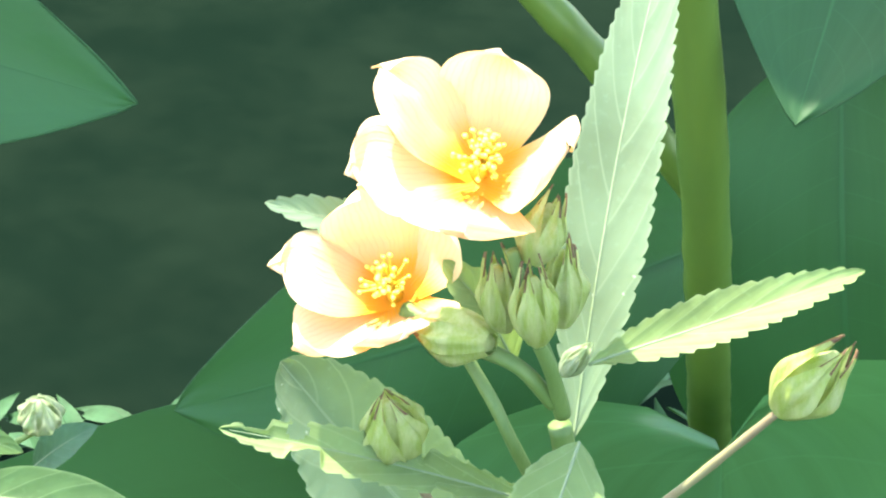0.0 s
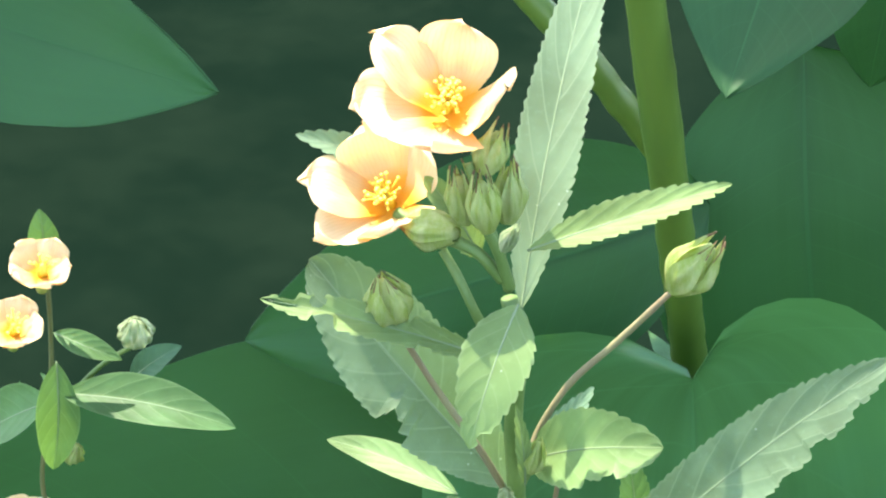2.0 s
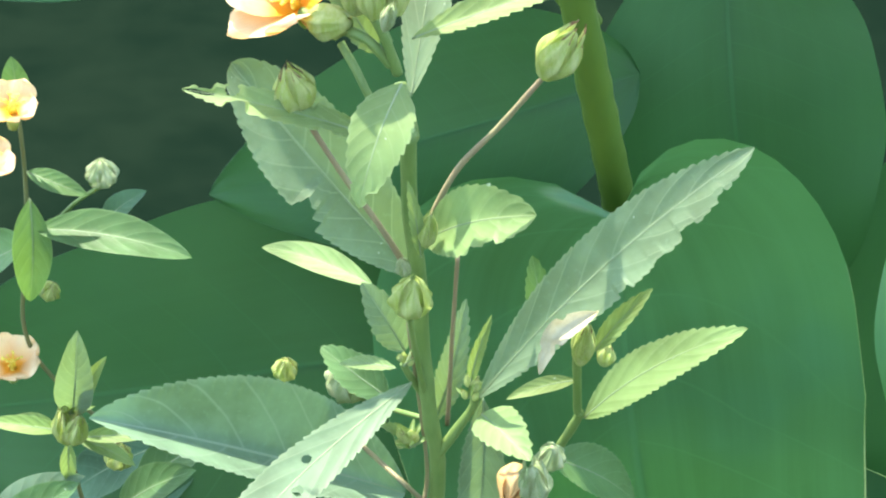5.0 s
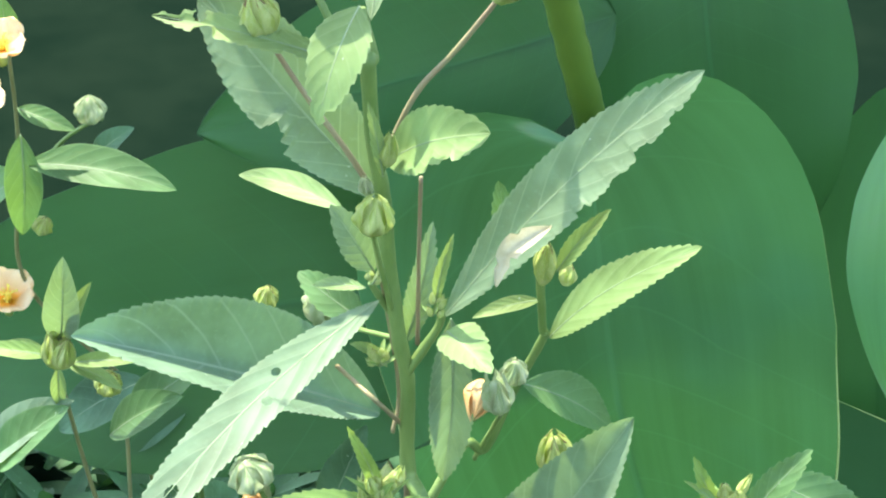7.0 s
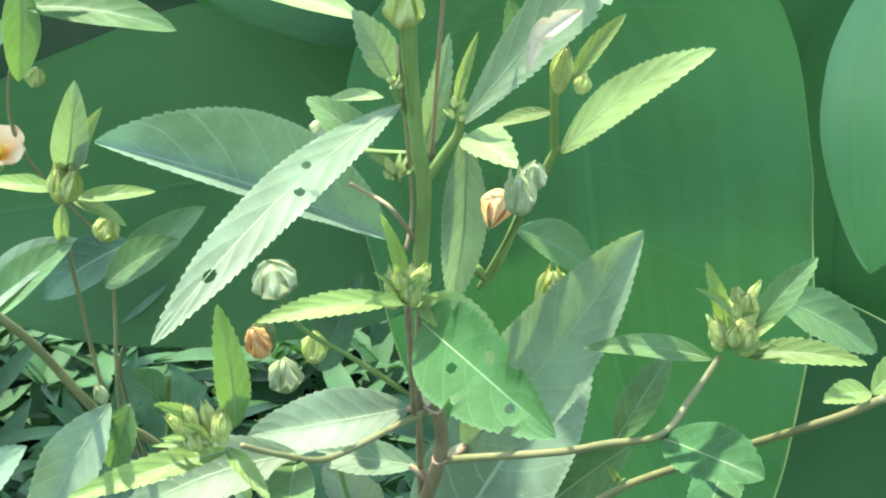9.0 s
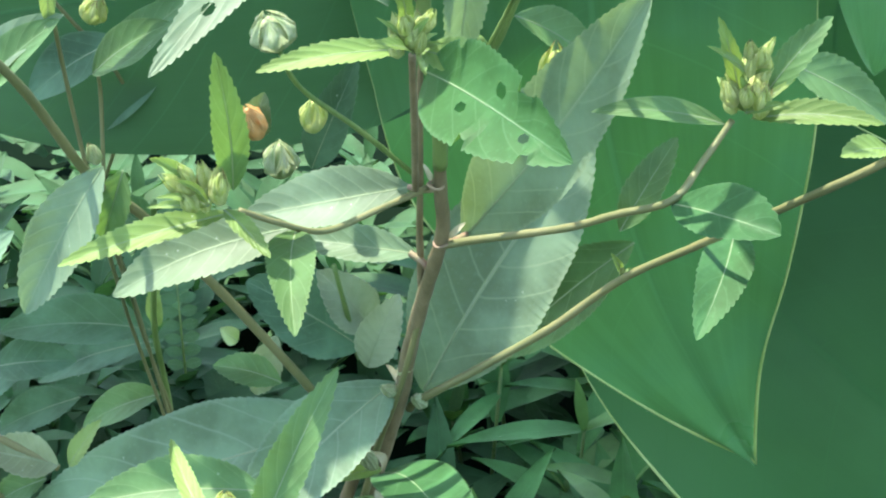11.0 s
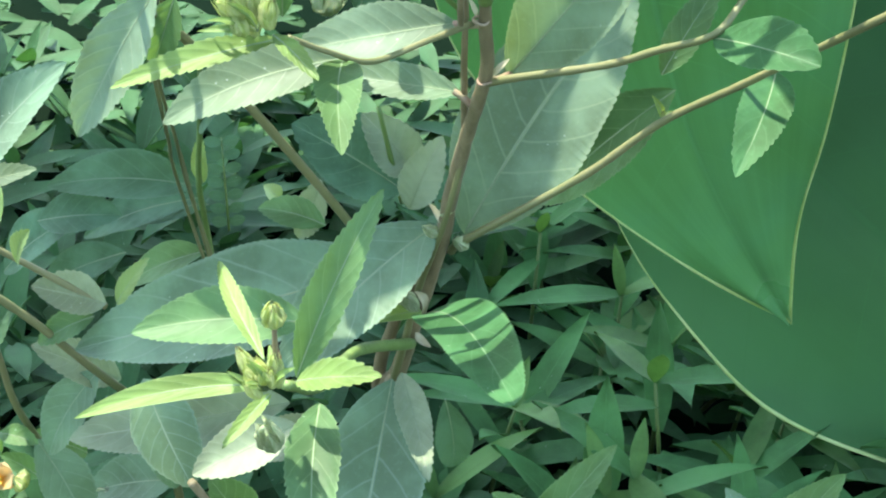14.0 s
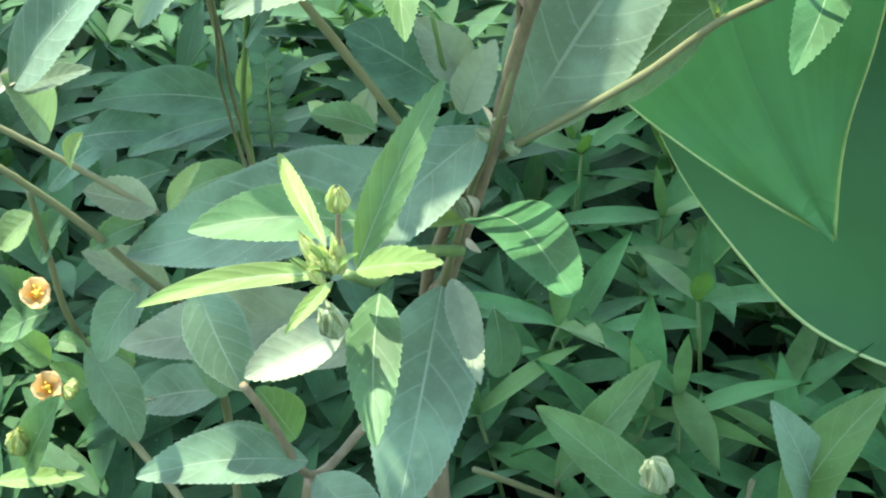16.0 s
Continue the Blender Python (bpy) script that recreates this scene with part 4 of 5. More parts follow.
leaf(plant, (-0.0152, 0.0381, 0.1375), (-0.0073, 0.0095, 0.1318), (-0.10, -0.22, 0.97), 0.0069, UNDER, teeth=15)
stem(plant, [(-0.0022, 0.0356, 0.1917), (-0.0062, 0.0389, 0.1744), (-0.0118, 0.0460, 0.1542), (-0.0163, 0.0556, 0.1316), (-0.0203, 0.0642, 0.1132)], 0.0006, 0.0009, OLIVE, "branch")
leaf(plant, (-0.0108, 0.0407, 0.1512), (-0.0117, 0.0342, 0.1614), (0.87, -0.45, -0.21), 0.0024, WITHER, teeth=0, wave=0.4, rib=WITHER)
leaf(plant, (-0.0070, 0.0373, 0.1770), (-0.0084, 0.0314, 0.1843), (0.99, -0.08, 0.13), 0.0026, WITHER, teeth=0, wave=0.4, rib=WITHER)
leaf(plant, (-0.0125, 0.0447, 0.1434), (-0.0091, 0.0409, 0.1424), (-0.16, -0.39, 0.91), 0.0018, WITHER, teeth=0, wave=0.4, rib=WITHER)
leaf(plant, (0.0017, 0.0160, 0.2338), (0.0004, 0.0129, 0.2386), (0.90, -0.43, -0.04), 0.0014, WITHER, teeth=0, wave=0.4, rib=WITHER)
leaf(plant, (0.0045, 0.0207, 0.2193), (0.0075, 0.0186, 0.2238), (-0.77, -0.59, 0.24), 0.0014, WITHER, teeth=0, wave=0.4, rib=WITHER)
leaf(plant, (-0.0114, 0.0502, 0.1450), (-0.0218, 0.0391, 0.1496), (0.55, -0.17, 0.82), 0.0039, LIME, teeth=0)
leaf(plant, (-0.0069, 0.0527, 0.1193), (-0.0062, 0.0638, 0.0907), (0.28, -0.90, -0.34), 0.0087, SHADED, teeth=16)
bud(plant, (-0.0126, 0.0465, 0.1480), (-0.25, -0.50, 0.83), 0.0102, 0.0031, SEPAL_PALE)
stem(plant, [(-0.0197, 0.0630, 0.1182), (-0.0253, 0.0503, 0.1048), (-0.0361, 0.0391, 0.0935), (-0.0462, 0.0283, 0.0888), (-0.0526, 0.0184, 0.1122), (-0.0574, 0.0154, 0.1244)], 0.0012, 0.0009, BROWN, "branch")
leaf(plant, (-0.0694, 0.0320, 0.1381), (-0.0584, 0.0210, 0.1180), (0.31, -0.75, 0.58), 0.0138, GREY, teeth=13)
leaf(plant, (-0.0359, 0.0228, 0.1347), (-0.0569, 0.0148, 0.1267), (-0.12, -0.52, 0.84), 0.0117, UNDER, teeth=12)
leaf(plant, (-0.0462, 0.0244, 0.0963), (-0.0797, 0.0049, 0.1065), (0.41, -0.25, 0.88), 0.0142, GREY, teeth=21)
leaf(plant, (-0.0840, 0.0512, 0.1412), (-0.0958, 0.0466, 0.1355), (-0.15, -0.59, 0.79), 0.0066, GREEN, teeth=9)
leaf(plant, (-0.0301, 0.0484, 0.1125), (-0.0549, 0.0558, 0.0990), (-0.53, -0.46, 0.71), 0.0109, UNDER, teeth=15)
leaf(plant, (-0.0443, 0.0231, 0.0934), (-0.0250, 0.0043, 0.0887), (-0.09, -0.33, 0.94), 0.0131, GREY, teeth=14)
stem(plant, [(-0.0464, 0.0288, 0.0866), (-0.0494, 0.0365, 0.0638), (-0.0542, 0.0619, 0.0183)], 0.0019, 0.0021, BROWN, "branch")
stem(plant, [(0.0025, 0.0200, 0.2301), (0.0001, 0.0201, 0.2296), (-0.0027, 0.0212, 0.2293)], 0.0009, 0.0006, PINK, "leaf_stalk")
stem(plant, [(0.0030, 0.0246, 0.2157), (0.0052, 0.0279, 0.2144), (0.0073, 0.0333, 0.2128)], 0.0009, 0.0006, PINK, "leaf_stalk")
stem(plant, [(0.0013, 0.0289, 0.2065), (-0.0010, 0.0281, 0.2098), (-0.0033, 0.0287, 0.2113)], 0.0008, 0.0006, PINK, "leaf_stalk")
stem(plant, [(-0.0014, 0.0320, 0.2019), (-0.0011, 0.0259, 0.2182), (-0.0005, 0.0196, 0.2315), (0.0001, 0.0150, 0.2542), (0.0008, 0.0165, 0.2641)], 0.0007, 0.0005, BROWN, "branch")
scar_ring(plant, (-0.0056, 0.0426, 0.1756), (-0.25, 0.1, 1.0), 0.00155, SEPAL_PALE)
scar_ring(plant, (0.0023, 0.0187, 0.2314), (0.0, -0.2, 1.0), 0.0014, PINK)
scar_ring(plant, (0.0030, 0.0245, 0.2160), (-0.1, 0.0, 1.0), 0.0015, PINK)
leaf(plant, (-0.0413, 0.0485, 0.1201), (-0.0913, 0.0450, 0.1100), (-0.14, -0.51, 0.85), 0.0166, UNDER, teeth=26)
leaf(plant, (-0.0324, 0.0558, 0.1627), (-0.0474, 0.0594, 0.1642), (-0.05, -0.54, 0.84), 0.0074, GREEN, teeth=9)
bud(plant, (-0.0074, 0.0407, 0.1711), (-0.39, -0.62, 0.68), 0.0067, 0.0023, SEPAL_PALE, tip=False)
bud(plant, (-0.0018, 0.0452, 0.1653), (-0.43, -0.54, 0.73), 0.0056, 0.0028, SEPAL_PALE, tip=False)
leaf(plant, (-0.0155, 0.0449, 0.1504), (-0.0159, 0.0412, 0.1573), (0.61, -0.71, -0.35), 0.0019, UNDER, teeth=0)
bud(plant, (0.0017, 0.0014, 0.3243), (0.21, -0.24, 0.95), 0.0069, 0.0028, SEPAL, tip=False)
leaf(plant, (0.0014, 0.0008, 0.3228), (0.0000, -0.0004, 0.3357), (0.30, -0.95, -0.06), 0.0020, FRESH, teeth=9)
bud(plant, (-0.0010, 0.0005, 0.3201), (0.02, -0.58, 0.81), 0.0053, 0.0020, SEPAL_PALE, tip=False)
leaf(plant, (0.0402, 0.0619, 0.1945), (0.0126, 0.0703, 0.1607), (-0.59, -0.75, 0.29), 0.0150, GREEN, teeth=23)
neighbour = thing("flowering_shrub", (-0.085, 0.11, 0.0), "slender mallow shrub with small peach flowers", "flowering plant")
stem(neighbour, [(-0.0773, 0.0623, 0.3169), (-0.0784, 0.0649, 0.3023), (-0.0805, 0.0674, 0.2846), (-0.0844, 0.0725, 0.2561), (-0.0681, 0.0931, 0.2135), (-0.0765, 0.1141, 0.1867), (-0.0850, 0.1350, 0.1600), (-0.0825, 0.1475, 0.1200), (-0.0800, 0.1600, 0.0800), (-0.0775, 0.1750, 0.0400), (-0.0750, 0.1900, 0.0000)], 0.0004, 0.0005, OLIVE, "stem")
flower(neighbour, (-0.0757, 0.0553, 0.3168), (0.21, -0.38, 0.90), [(10, 0.0050, 0.0056, 38), (80, 0.0060, 0.0060, 40), (150, 0.0063, 0.0058, 36), (215, 0.0060, 0.0054, 36), (300, 0.0050, 0.0058, 40)], PETAL, stamens=10)
flower(neighbour, (-0.0817, 0.0562, 0.3052), (0.22, -0.37, 0.91), [(20, 0.0053, 0.0057, 38), (90, 0.0061, 0.0061, 40), (160, 0.0061, 0.0059, 36), (225, 0.0061, 0.0055, 36), (300, 0.0055, 0.0059, 40)], PETAL, stamens=10)
flower(neighbour, (-0.0877, 0.0687, 0.2553), (0.20, -0.33, 0.92), [(0, 0.0061, 0.0065, 38), (70, 0.0069, 0.0069, 40), (140, 0.0074, 0.0067, 36), (215, 0.0069, 0.0063, 36), (290, 0.0063, 0.0067, 40)], PETAL, stamens=10)
leaf(neighbour, (-0.0769, 0.0620, 0.2901), (-0.0479, 0.0598, 0.2867), (0.07, -0.49, 0.87), 0.0087, GREEN, teeth=0)
leaf(neighbour, (-0.0775, 0.0632, 0.3011), (-0.0664, 0.0622, 0.2972), (0.23, -0.56, 0.80), 0.0042, GREEN, teeth=0)
leaf(neighbour, (-0.0774, 0.0625, 0.2960), (-0.0798, 0.0618, 0.2748), (0.20, -0.98, 0.01), 0.0072, GREEN, teeth=0)
leaf(neighbour, (-0.0787, 0.0661, 0.3136), (-0.0785, 0.0659, 0.3224), (0.31, -0.95, -0.03), 0.0049, GREEN, teeth=0)
leaf(neighbour, (-0.0698, 0.0779, 0.2825), (-0.0603, 0.0780, 0.2901), (-0.43, -0.72, 0.54), 0.0053, SHADED, teeth=0)
leaf(neighbour, (-0.0822, 0.0722, 0.2813), (-0.0974, 0.0771, 0.2696), (-0.62, -0.53, 0.58), 0.0104, GREEN, teeth=0)
bud(neighbour, (-0.0659, 0.0696, 0.2956), (0.08, -0.24, 0.97), 0.0062, 0.0054, SEPAL_PALE, stalk=[(-0.0805, 0.0681, 0.2818), (-0.0722, 0.0687, 0.2912)], sr=0.00042, tip=False)
bud(neighbour, (-0.0799, 0.0710, 0.2701), (0.48, -0.21, 0.85), 0.0046, 0.0036, SEPAL)
leaf(neighbour, (-0.0646, 0.0331, 0.2697), (-0.0593, 0.0266, 0.2915), (0.06, -0.95, -0.30), 0.0066, PALE, teeth=0)
leaf(neighbour, (-0.0626, 0.0329, 0.2705), (-0.0554, 0.0281, 0.2857), (-0.43, -0.90, -0.07), 0.0033, FRESH, teeth=0)
leaf(neighbour, (-0.0674, 0.0339, 0.2662), (-0.0770, 0.0324, 0.2683), (0.26, -0.57, 0.78), 0.0036, FRESH, teeth=0)
leaf(neighbour, (-0.0651, 0.0343, 0.2646), (-0.0548, 0.0349, 0.2585), (0.44, -0.58, 0.69), 0.0030, FRESH, teeth=0)
leaf(neighbour, (-0.0663, 0.0347, 0.2631), (-0.0676, 0.0361, 0.2534), (0.23, -0.96, -0.17), 0.0029, FRESH, teeth=0)
bud(neighbour, (-0.0655, 0.0323, 0.2648), (0.04, -0.24, 0.97), 0.0088, 0.0040, SEPAL)
bud(neighbour, (-0.0635, 0.0299, 0.2665), (0.27, -0.23, 0.94), 0.0077, 0.0036, SEPAL)
stem(neighbour, [(-0.0656, 0.0329, 0.2704), (-0.0674, 0.0378, 0.2587), (-0.0666, 0.0438, 0.2287), (-0.0654, 0.0538, 0.1937), (-0.0744, 0.0979, 0.1569), (-0.0835, 0.1420, 0.1200), (-0.0790, 0.1650, 0.0600), (-0.0760, 0.1900, 0.0000)], 0.0004, 0.0005, OLIVE, "branch")
stem(neighbour, [(-0.0677, 0.0698, 0.2268), (-0.0684, 0.0726, 0.2195), (-0.0704, 0.0756, 0.1895), (-0.0762, 0.1128, 0.1498), (-0.0820, 0.1500, 0.1100), (-0.0770, 0.1700, 0.0550), (-0.0735, 0.1920, 0.0000)], 0.0004, 0.0005, OLIVE, "branch")
leaf(neighbour, (-0.0828, 0.0370, 0.2378), (-0.0645, 0.0325, 0.2559), (-0.61, -0.64, 0.46), 0.0088, GREEN, teeth=0)
leaf(neighbour, (-0.0644, 0.0515, 0.2360), (-0.0478, 0.0484, 0.2482), (-0.54, -0.60, 0.59), 0.0085, GREEN, teeth=0)
bud(neighbour, (-0.0629, 0.0484, 0.2484), (0.36, -0.23, 0.91), 0.0061, 0.0047, SEPAL)
bud(neighbour, (-0.0304, 0.0493, 0.2687), (0.19, -0.24, 0.95), 0.0053, 0.0041, SEPAL)
leaf(neighbour, (-0.0656, 0.0671, 0.2297), (-0.0458, 0.0648, 0.2469), (-0.51, -0.71, 0.49), 0.0091, GREEN, teeth=0)
leaf(neighbour, (-0.0868, 0.0398, 0.2350), (-0.0642, 0.0345, 0.2560), (-0.61, -0.61, 0.51), 0.0091, PALE, teeth=0)
leaf(neighbour, (-0.0638, 0.0344, 0.2644), (-0.0491, 0.0362, 0.2651), (0.02, -0.51, 0.86), 0.0034, LIME, teeth=0)
leaf(neighbour, (-0.0659, 0.0316, 0.2676), (-0.0795, 0.0313, 0.2690), (0.10, -0.49, 0.87), 0.0035, LIME, teeth=0)
tuft(neighbour, (-0.0645, 0.0317, 0.2711), (0.27, -0.84, 0.47), (-0.03, 0.49, 0.87), 0.0052, 10, 6, 5, SEPAL)
leaf(neighbour, (-0.0650, 0.0789, 0.2306), (-0.0851, 0.0782, 0.2170), (-0.36, -0.75, 0.56), 0.0111, SHADED, teeth=0)
leaf(neighbour, (-0.0607, 0.0931, 0.2135), (-0.0812, 0.0964, 0.2005), (-0.47, -0.66, 0.58), 0.0120, SHADED, teeth=0)
low = thing("low_shrub", (-0.12, 0.06, 0.0), "low leafy shrub with grey-green toothed leaves and golden buds", "shrub")
stem(low, [(-0.0808, 0.0507, 0.1431), (-0.0950, 0.0478, 0.1549), (-0.1080, 0.0428, 0.1670), (-0.1186, 0.0384, 0.1763)], 0.0008, 0.0007, OLIVE, "stem")
stem(low, [(-0.0789, 0.0586, 0.1116), (-0.0863, 0.0508, 0.1267), (-0.0950, 0.0423, 0.1447), (-0.1054, 0.0341, 0.1615), (-0.1162, 0.0290, 0.1742)], 0.001, 0.0008, OLIVE, "stem")
stem(low, [(-0.0789, 0.0586, 0.1116), (-0.0750, 0.0750, 0.0700), (-0.0750, 0.0800, 0.0000)], 0.001, 0.0012, OLIVE, "stem")
stem(low, [(-0.1034, 0.0636, 0.0914), (-0.1048, 0.0520, 0.1139), (-0.1037, 0.0427, 0.1350), (-0.1036, 0.0350, 0.1582)], 0.0009, 0.0007, OLIVE, "stem")
stem(low, [(-0.1034, 0.0636, 0.0914), (-0.0998, 0.0710, 0.0622), (-0.0850, 0.0600, 0.0500), (-0.0825, 0.0650, 0.0250), (-0.0800, 0.0700, 0.0000)], 0.0009, 0.0012, OLIVE, "stem")
leaf(low, (-0.0807, 0.0505, 0.1440), (-0.0956, 0.0469, 0.1504), (0.44, -0.45, 0.78), 0.0102, UNDER, teeth=9)
leaf(low, (-0.0825, 0.0467, 0.1433), (-0.0948, 0.0442, 0.1370), (-0.26, -0.62, 0.74), 0.0067, GREEN, teeth=9)
leaf(low, (-0.0818, 0.0593, 0.1166), (-0.1000, 0.0542, 0.1292), (0.59, -0.42, 0.68), 0.0107, UNDER, teeth=11)
leaf(low, (-0.0849, 0.0536, 0.1235), (-0.0986, 0.0515, 0.1001), (-0.41, -0.85, 0.32), 0.0113, GREY, teeth=14)
leaf(low, (-0.1032, 0.0577, 0.0993), (-0.0922, 0.0540, 0.0741), (0.56, -0.75, 0.35), 0.0123, GREY, teeth=14)
leaf(low, (-0.0764, 0.0792, 0.0693), (-0.0985, 0.0789, 0.0702), (0.04, -0.46, 0.89), 0.0124, SHADED, teeth=11)
leaf(low, (-0.1005, 0.0254, 0.1886), (-0.0732, 0.0172, 0.2214), (-0.64, -0.68, 0.36), 0.0143, GREY, teeth=22)
leaf(low, (-0.0972, 0.0355, 0.1720), (-0.1021, 0.0245, 0.1919), (0.97, -0.20, 0.13), 0.0125, PALE, teeth=12)
leaf(low, (-0.1003, 0.0278, 0.1867), (-0.0836, 0.0239, 0.1943), (-0.46, -0.49, 0.74), 0.0058, PALE, teeth=9)
leaf(low, (-0.0775, 0.0650, 0.1101), (-0.0725, 0.0620, 0.0820), (0.41, -0.90, 0.17), 0.0121, GREY, teeth=15)
leaf(low, (-0.1079, 0.0496, 0.1156), (-0.1209, 0.0498, 0.1067), (-0.46, -0.59, 0.66), 0.0084, GREEN, teeth=9)
leaf(low, (-0.1107, 0.0547, 0.1033), (-0.1004, 0.0506, 0.1038), (-0.18, -0.35, 0.92), 0.0054, GREEN, teeth=9)
leaf(low, (-0.1071, 0.0452, 0.1331), (-0.0977, 0.0410, 0.1499), (-0.67, -0.72, 0.19), 0.0089, SHADED, teeth=10)
leaf(low, (-0.0773, 0.0468, 0.1467), (-0.0682, 0.0432, 0.1614), (-0.69, -0.68, 0.25), 0.0048, FRESH, teeth=9)
leaf(low, (-0.0964, 0.0428, 0.1589), (-0.0911, 0.0377, 0.1711), (-0.78, -0.62, 0.09), 0.0052, FRESH, teeth=9)
leaf(low, (-0.1196, 0.0497, 0.0671), (-0.1058, 0.0423, 0.0970), (-0.70, -0.70, 0.15), 0.0116, GREEN, teeth=17)
leaf(low, (-0.1046, 0.0391, 0.1495), (-0.1134, 0.0395, 0.1400), (-0.53, -0.71, 0.46), 0.0081, FRESH, teeth=9)
leaf(low, (-0.1084, 0.0715, 0.0759), (-0.1167, 0.0694, 0.0844), (0.70, -0.43, 0.57), 0.0057, GREEN, teeth=9)
leaf(low, (-0.0581, 0.0598, 0.0668), (-0.0782, 0.0584, 0.0724), (0.27, -0.44, 0.86), 0.0111, GREY, teeth=10)
leaf(low, (-0.0556, 0.0631, 0.0694), (-0.0638, 0.0607, 0.0870), (0.75, -0.61, 0.26), 0.0124, GREEN, teeth=10)
flower(low, (-0.1144, 0.0593, 0.0847), (0.23, -0.49, 0.84), [(10, 0.0046, 0.0054, 50), (80, 0.0054, 0.0054, 60), (150, 0.0049, 0.0054, 50), (215, 0.0043, 0.0054, 30), (300, 0.0043, 0.0054, 30)], PETAL_GOLD, stamens=5)
flower(low, (-0.1108, 0.0507, 0.1191), (0.24, -0.52, 0.82), [(10, 0.0043, 0.0051, 50), (80, 0.0051, 0.0051, 60), (150, 0.0046, 0.0051, 50), (215, 0.0041, 0.0051, 30), (300, 0.0041, 0.0051, 30)], PETAL_GOLD, stamens=5)
bud(low, (-0.1074, 0.0594, 0.0842), (-0.83, -0.14, 0.55), 0.0037, 0.0049, SEPAL)
bud(low, (-0.0961, 0.0733, 0.0686), (0.58, -0.42, 0.70), 0.0084, 0.0048, SEPAL_PALE)
weed = thing("weed", (-0.09, 0.2, 0.0), "shaded weed with broad grey-green leaves", "weed")
stem(weed, [(-0.0734, 0.1365, 0.1600), (-0.0785, 0.1538, 0.1307), (-0.0841, 0.1716, 0.0996), (-0.0863, 0.1907, 0.0633), (-0.0857, 0.1953, 0.0316), (-0.0850, 0.2000, 0.0000)], 0.0008, 0.001, STEM, "stem")
leaf(weed, (-0.0849, 0.1718, 0.0990), (-0.1259, 0.1663, 0.1010), (0.11, -0.48, 0.87), 0.0159, SHADED, teeth=21)
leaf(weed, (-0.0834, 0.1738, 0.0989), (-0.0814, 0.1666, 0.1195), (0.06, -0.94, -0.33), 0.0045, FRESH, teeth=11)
leaf(weed, (-0.0867, 0.1789, 0.0904), (-0.1222, 0.1833, 0.0728), (-0.43, -0.49, 0.76), 0.0131, SHADED, teeth=20)
leaf(weed, (-0.0844, 0.1830, 0.0860), (-0.1137, 0.1850, 0.0779), (-0.26, -0.48, 0.83), 0.0110, SHADED, teeth=16)
leaf(weed, (-0.1291, 0.1638, 0.0909), (-0.1046, 0.1630, 0.0941), (-0.13, -0.48, 0.87), 0.0139, SHADED, teeth=13)
leaf(weed, (-0.0767, 0.1456, 0.1438), (-0.0848, 0.1366, 0.1596), (0.91, -0.23, 0.34), 0.0113, SHADED, teeth=10)
leaf(weed, (-0.1428, 0.1691, 0.0696), (-0.1158, 0.1631, 0.0936), (-0.63, -0.51, 0.58), 0.0160, SHADED, teeth=19)
leaf(weed, (-0.0782, 0.1538, 0.1307), (-0.0652, 0.1447, 0.1511), (-0.84, -0.43, 0.35), 0.0181, SHADED, teeth=13)
pinnate(weed, (-0.0780, 0.1785, 0.0801), (-0.0773, 0.1741, 0.1137), (0.16, -0.84, 0.53), 0.0052, 0.0032, 7, SHADED)
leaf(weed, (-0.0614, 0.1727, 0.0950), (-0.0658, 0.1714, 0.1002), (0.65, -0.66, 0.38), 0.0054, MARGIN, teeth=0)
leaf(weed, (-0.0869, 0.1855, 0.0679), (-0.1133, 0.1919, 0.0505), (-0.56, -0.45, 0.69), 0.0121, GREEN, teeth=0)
leaf(weed, (-0.1075, 0.1727, 0.0752), (-0.1332, 0.1706, 0.0637), (-0.30, -0.55, 0.78), 0.0127, SHADED, teeth=14)
leaf(low, (-0.1056, 0.0283, 0.1847), (-0.0915, 0.0237, 0.1950), (-0.56, -0.70, 0.45), 0.0039, WITHER, teeth=0, wave=0.5)
leaf(low, (-0.1286, 0.0511, 0.0617), (-0.1046, 0.0475, 0.0681), (-0.29, -0.37, 0.88), 0.0053, LIME, teeth=13)
bud(low, (-0.1198, 0.0479, 0.0743), (0.14, -0.39, 0.91), 0.0122, 0.0051, SEPAL)
leaf(low, (-0.0948, 0.0688, 0.0866), (-0.1045, 0.0619, 0.0983), (0.81, -0.24, 0.53), 0.0089, GREEN, teeth=9)
leaf(low, (-0.0744, 0.0712, 0.0770), (-0.0973, 0.0705, 0.0718), (-0.18, -0.49, 0.85), 0.0138, GREY, teeth=12)
leaf(low, (-0.1126, 0.0600, 0.1061), (-0.1207, 0.0508, 0.1268), (0.91, -0.37, 0.19), 0.0096, SHADED, teeth=12)
leaf(low, (-0.1143, 0.0642, 0.0893), (-0.1225, 0.0592, 0.1012), (0.83, -0.39, 0.40), 0.0083, GREEN, teeth=9)
seedling = thing("low_shrub", (0.05, 0.12, 0.0), "young mallow shrub with blue-green toothed leaves", "shrub")
leaf(seedling, (0.0078, 0.0980, 0.0291), (0.0338, 0.1040, 0.0666), (-0.42, -0.70, 0.58), 0.0120, GREEN, teeth=25)
leaf(seedling, (0.0372, 0.0897, 0.0271), (0.0019, 0.0916, 0.0596), (0.53, -0.60, 0.61), 0.0150, GREEN, teeth=25)
leaf(seedling, (0.0753, 0.0776, 0.0357), (0.0596, 0.0775, 0.0761), (0.46, -0.87, 0.18), 0.0135, GREY, teeth=22)
leaf(seedling, (0.0668, 0.0778, 0.0350), (0.0877, 0.0757, 0.0833), (-0.66, -0.71, 0.25), 0.0157, GREEN, teeth=27)
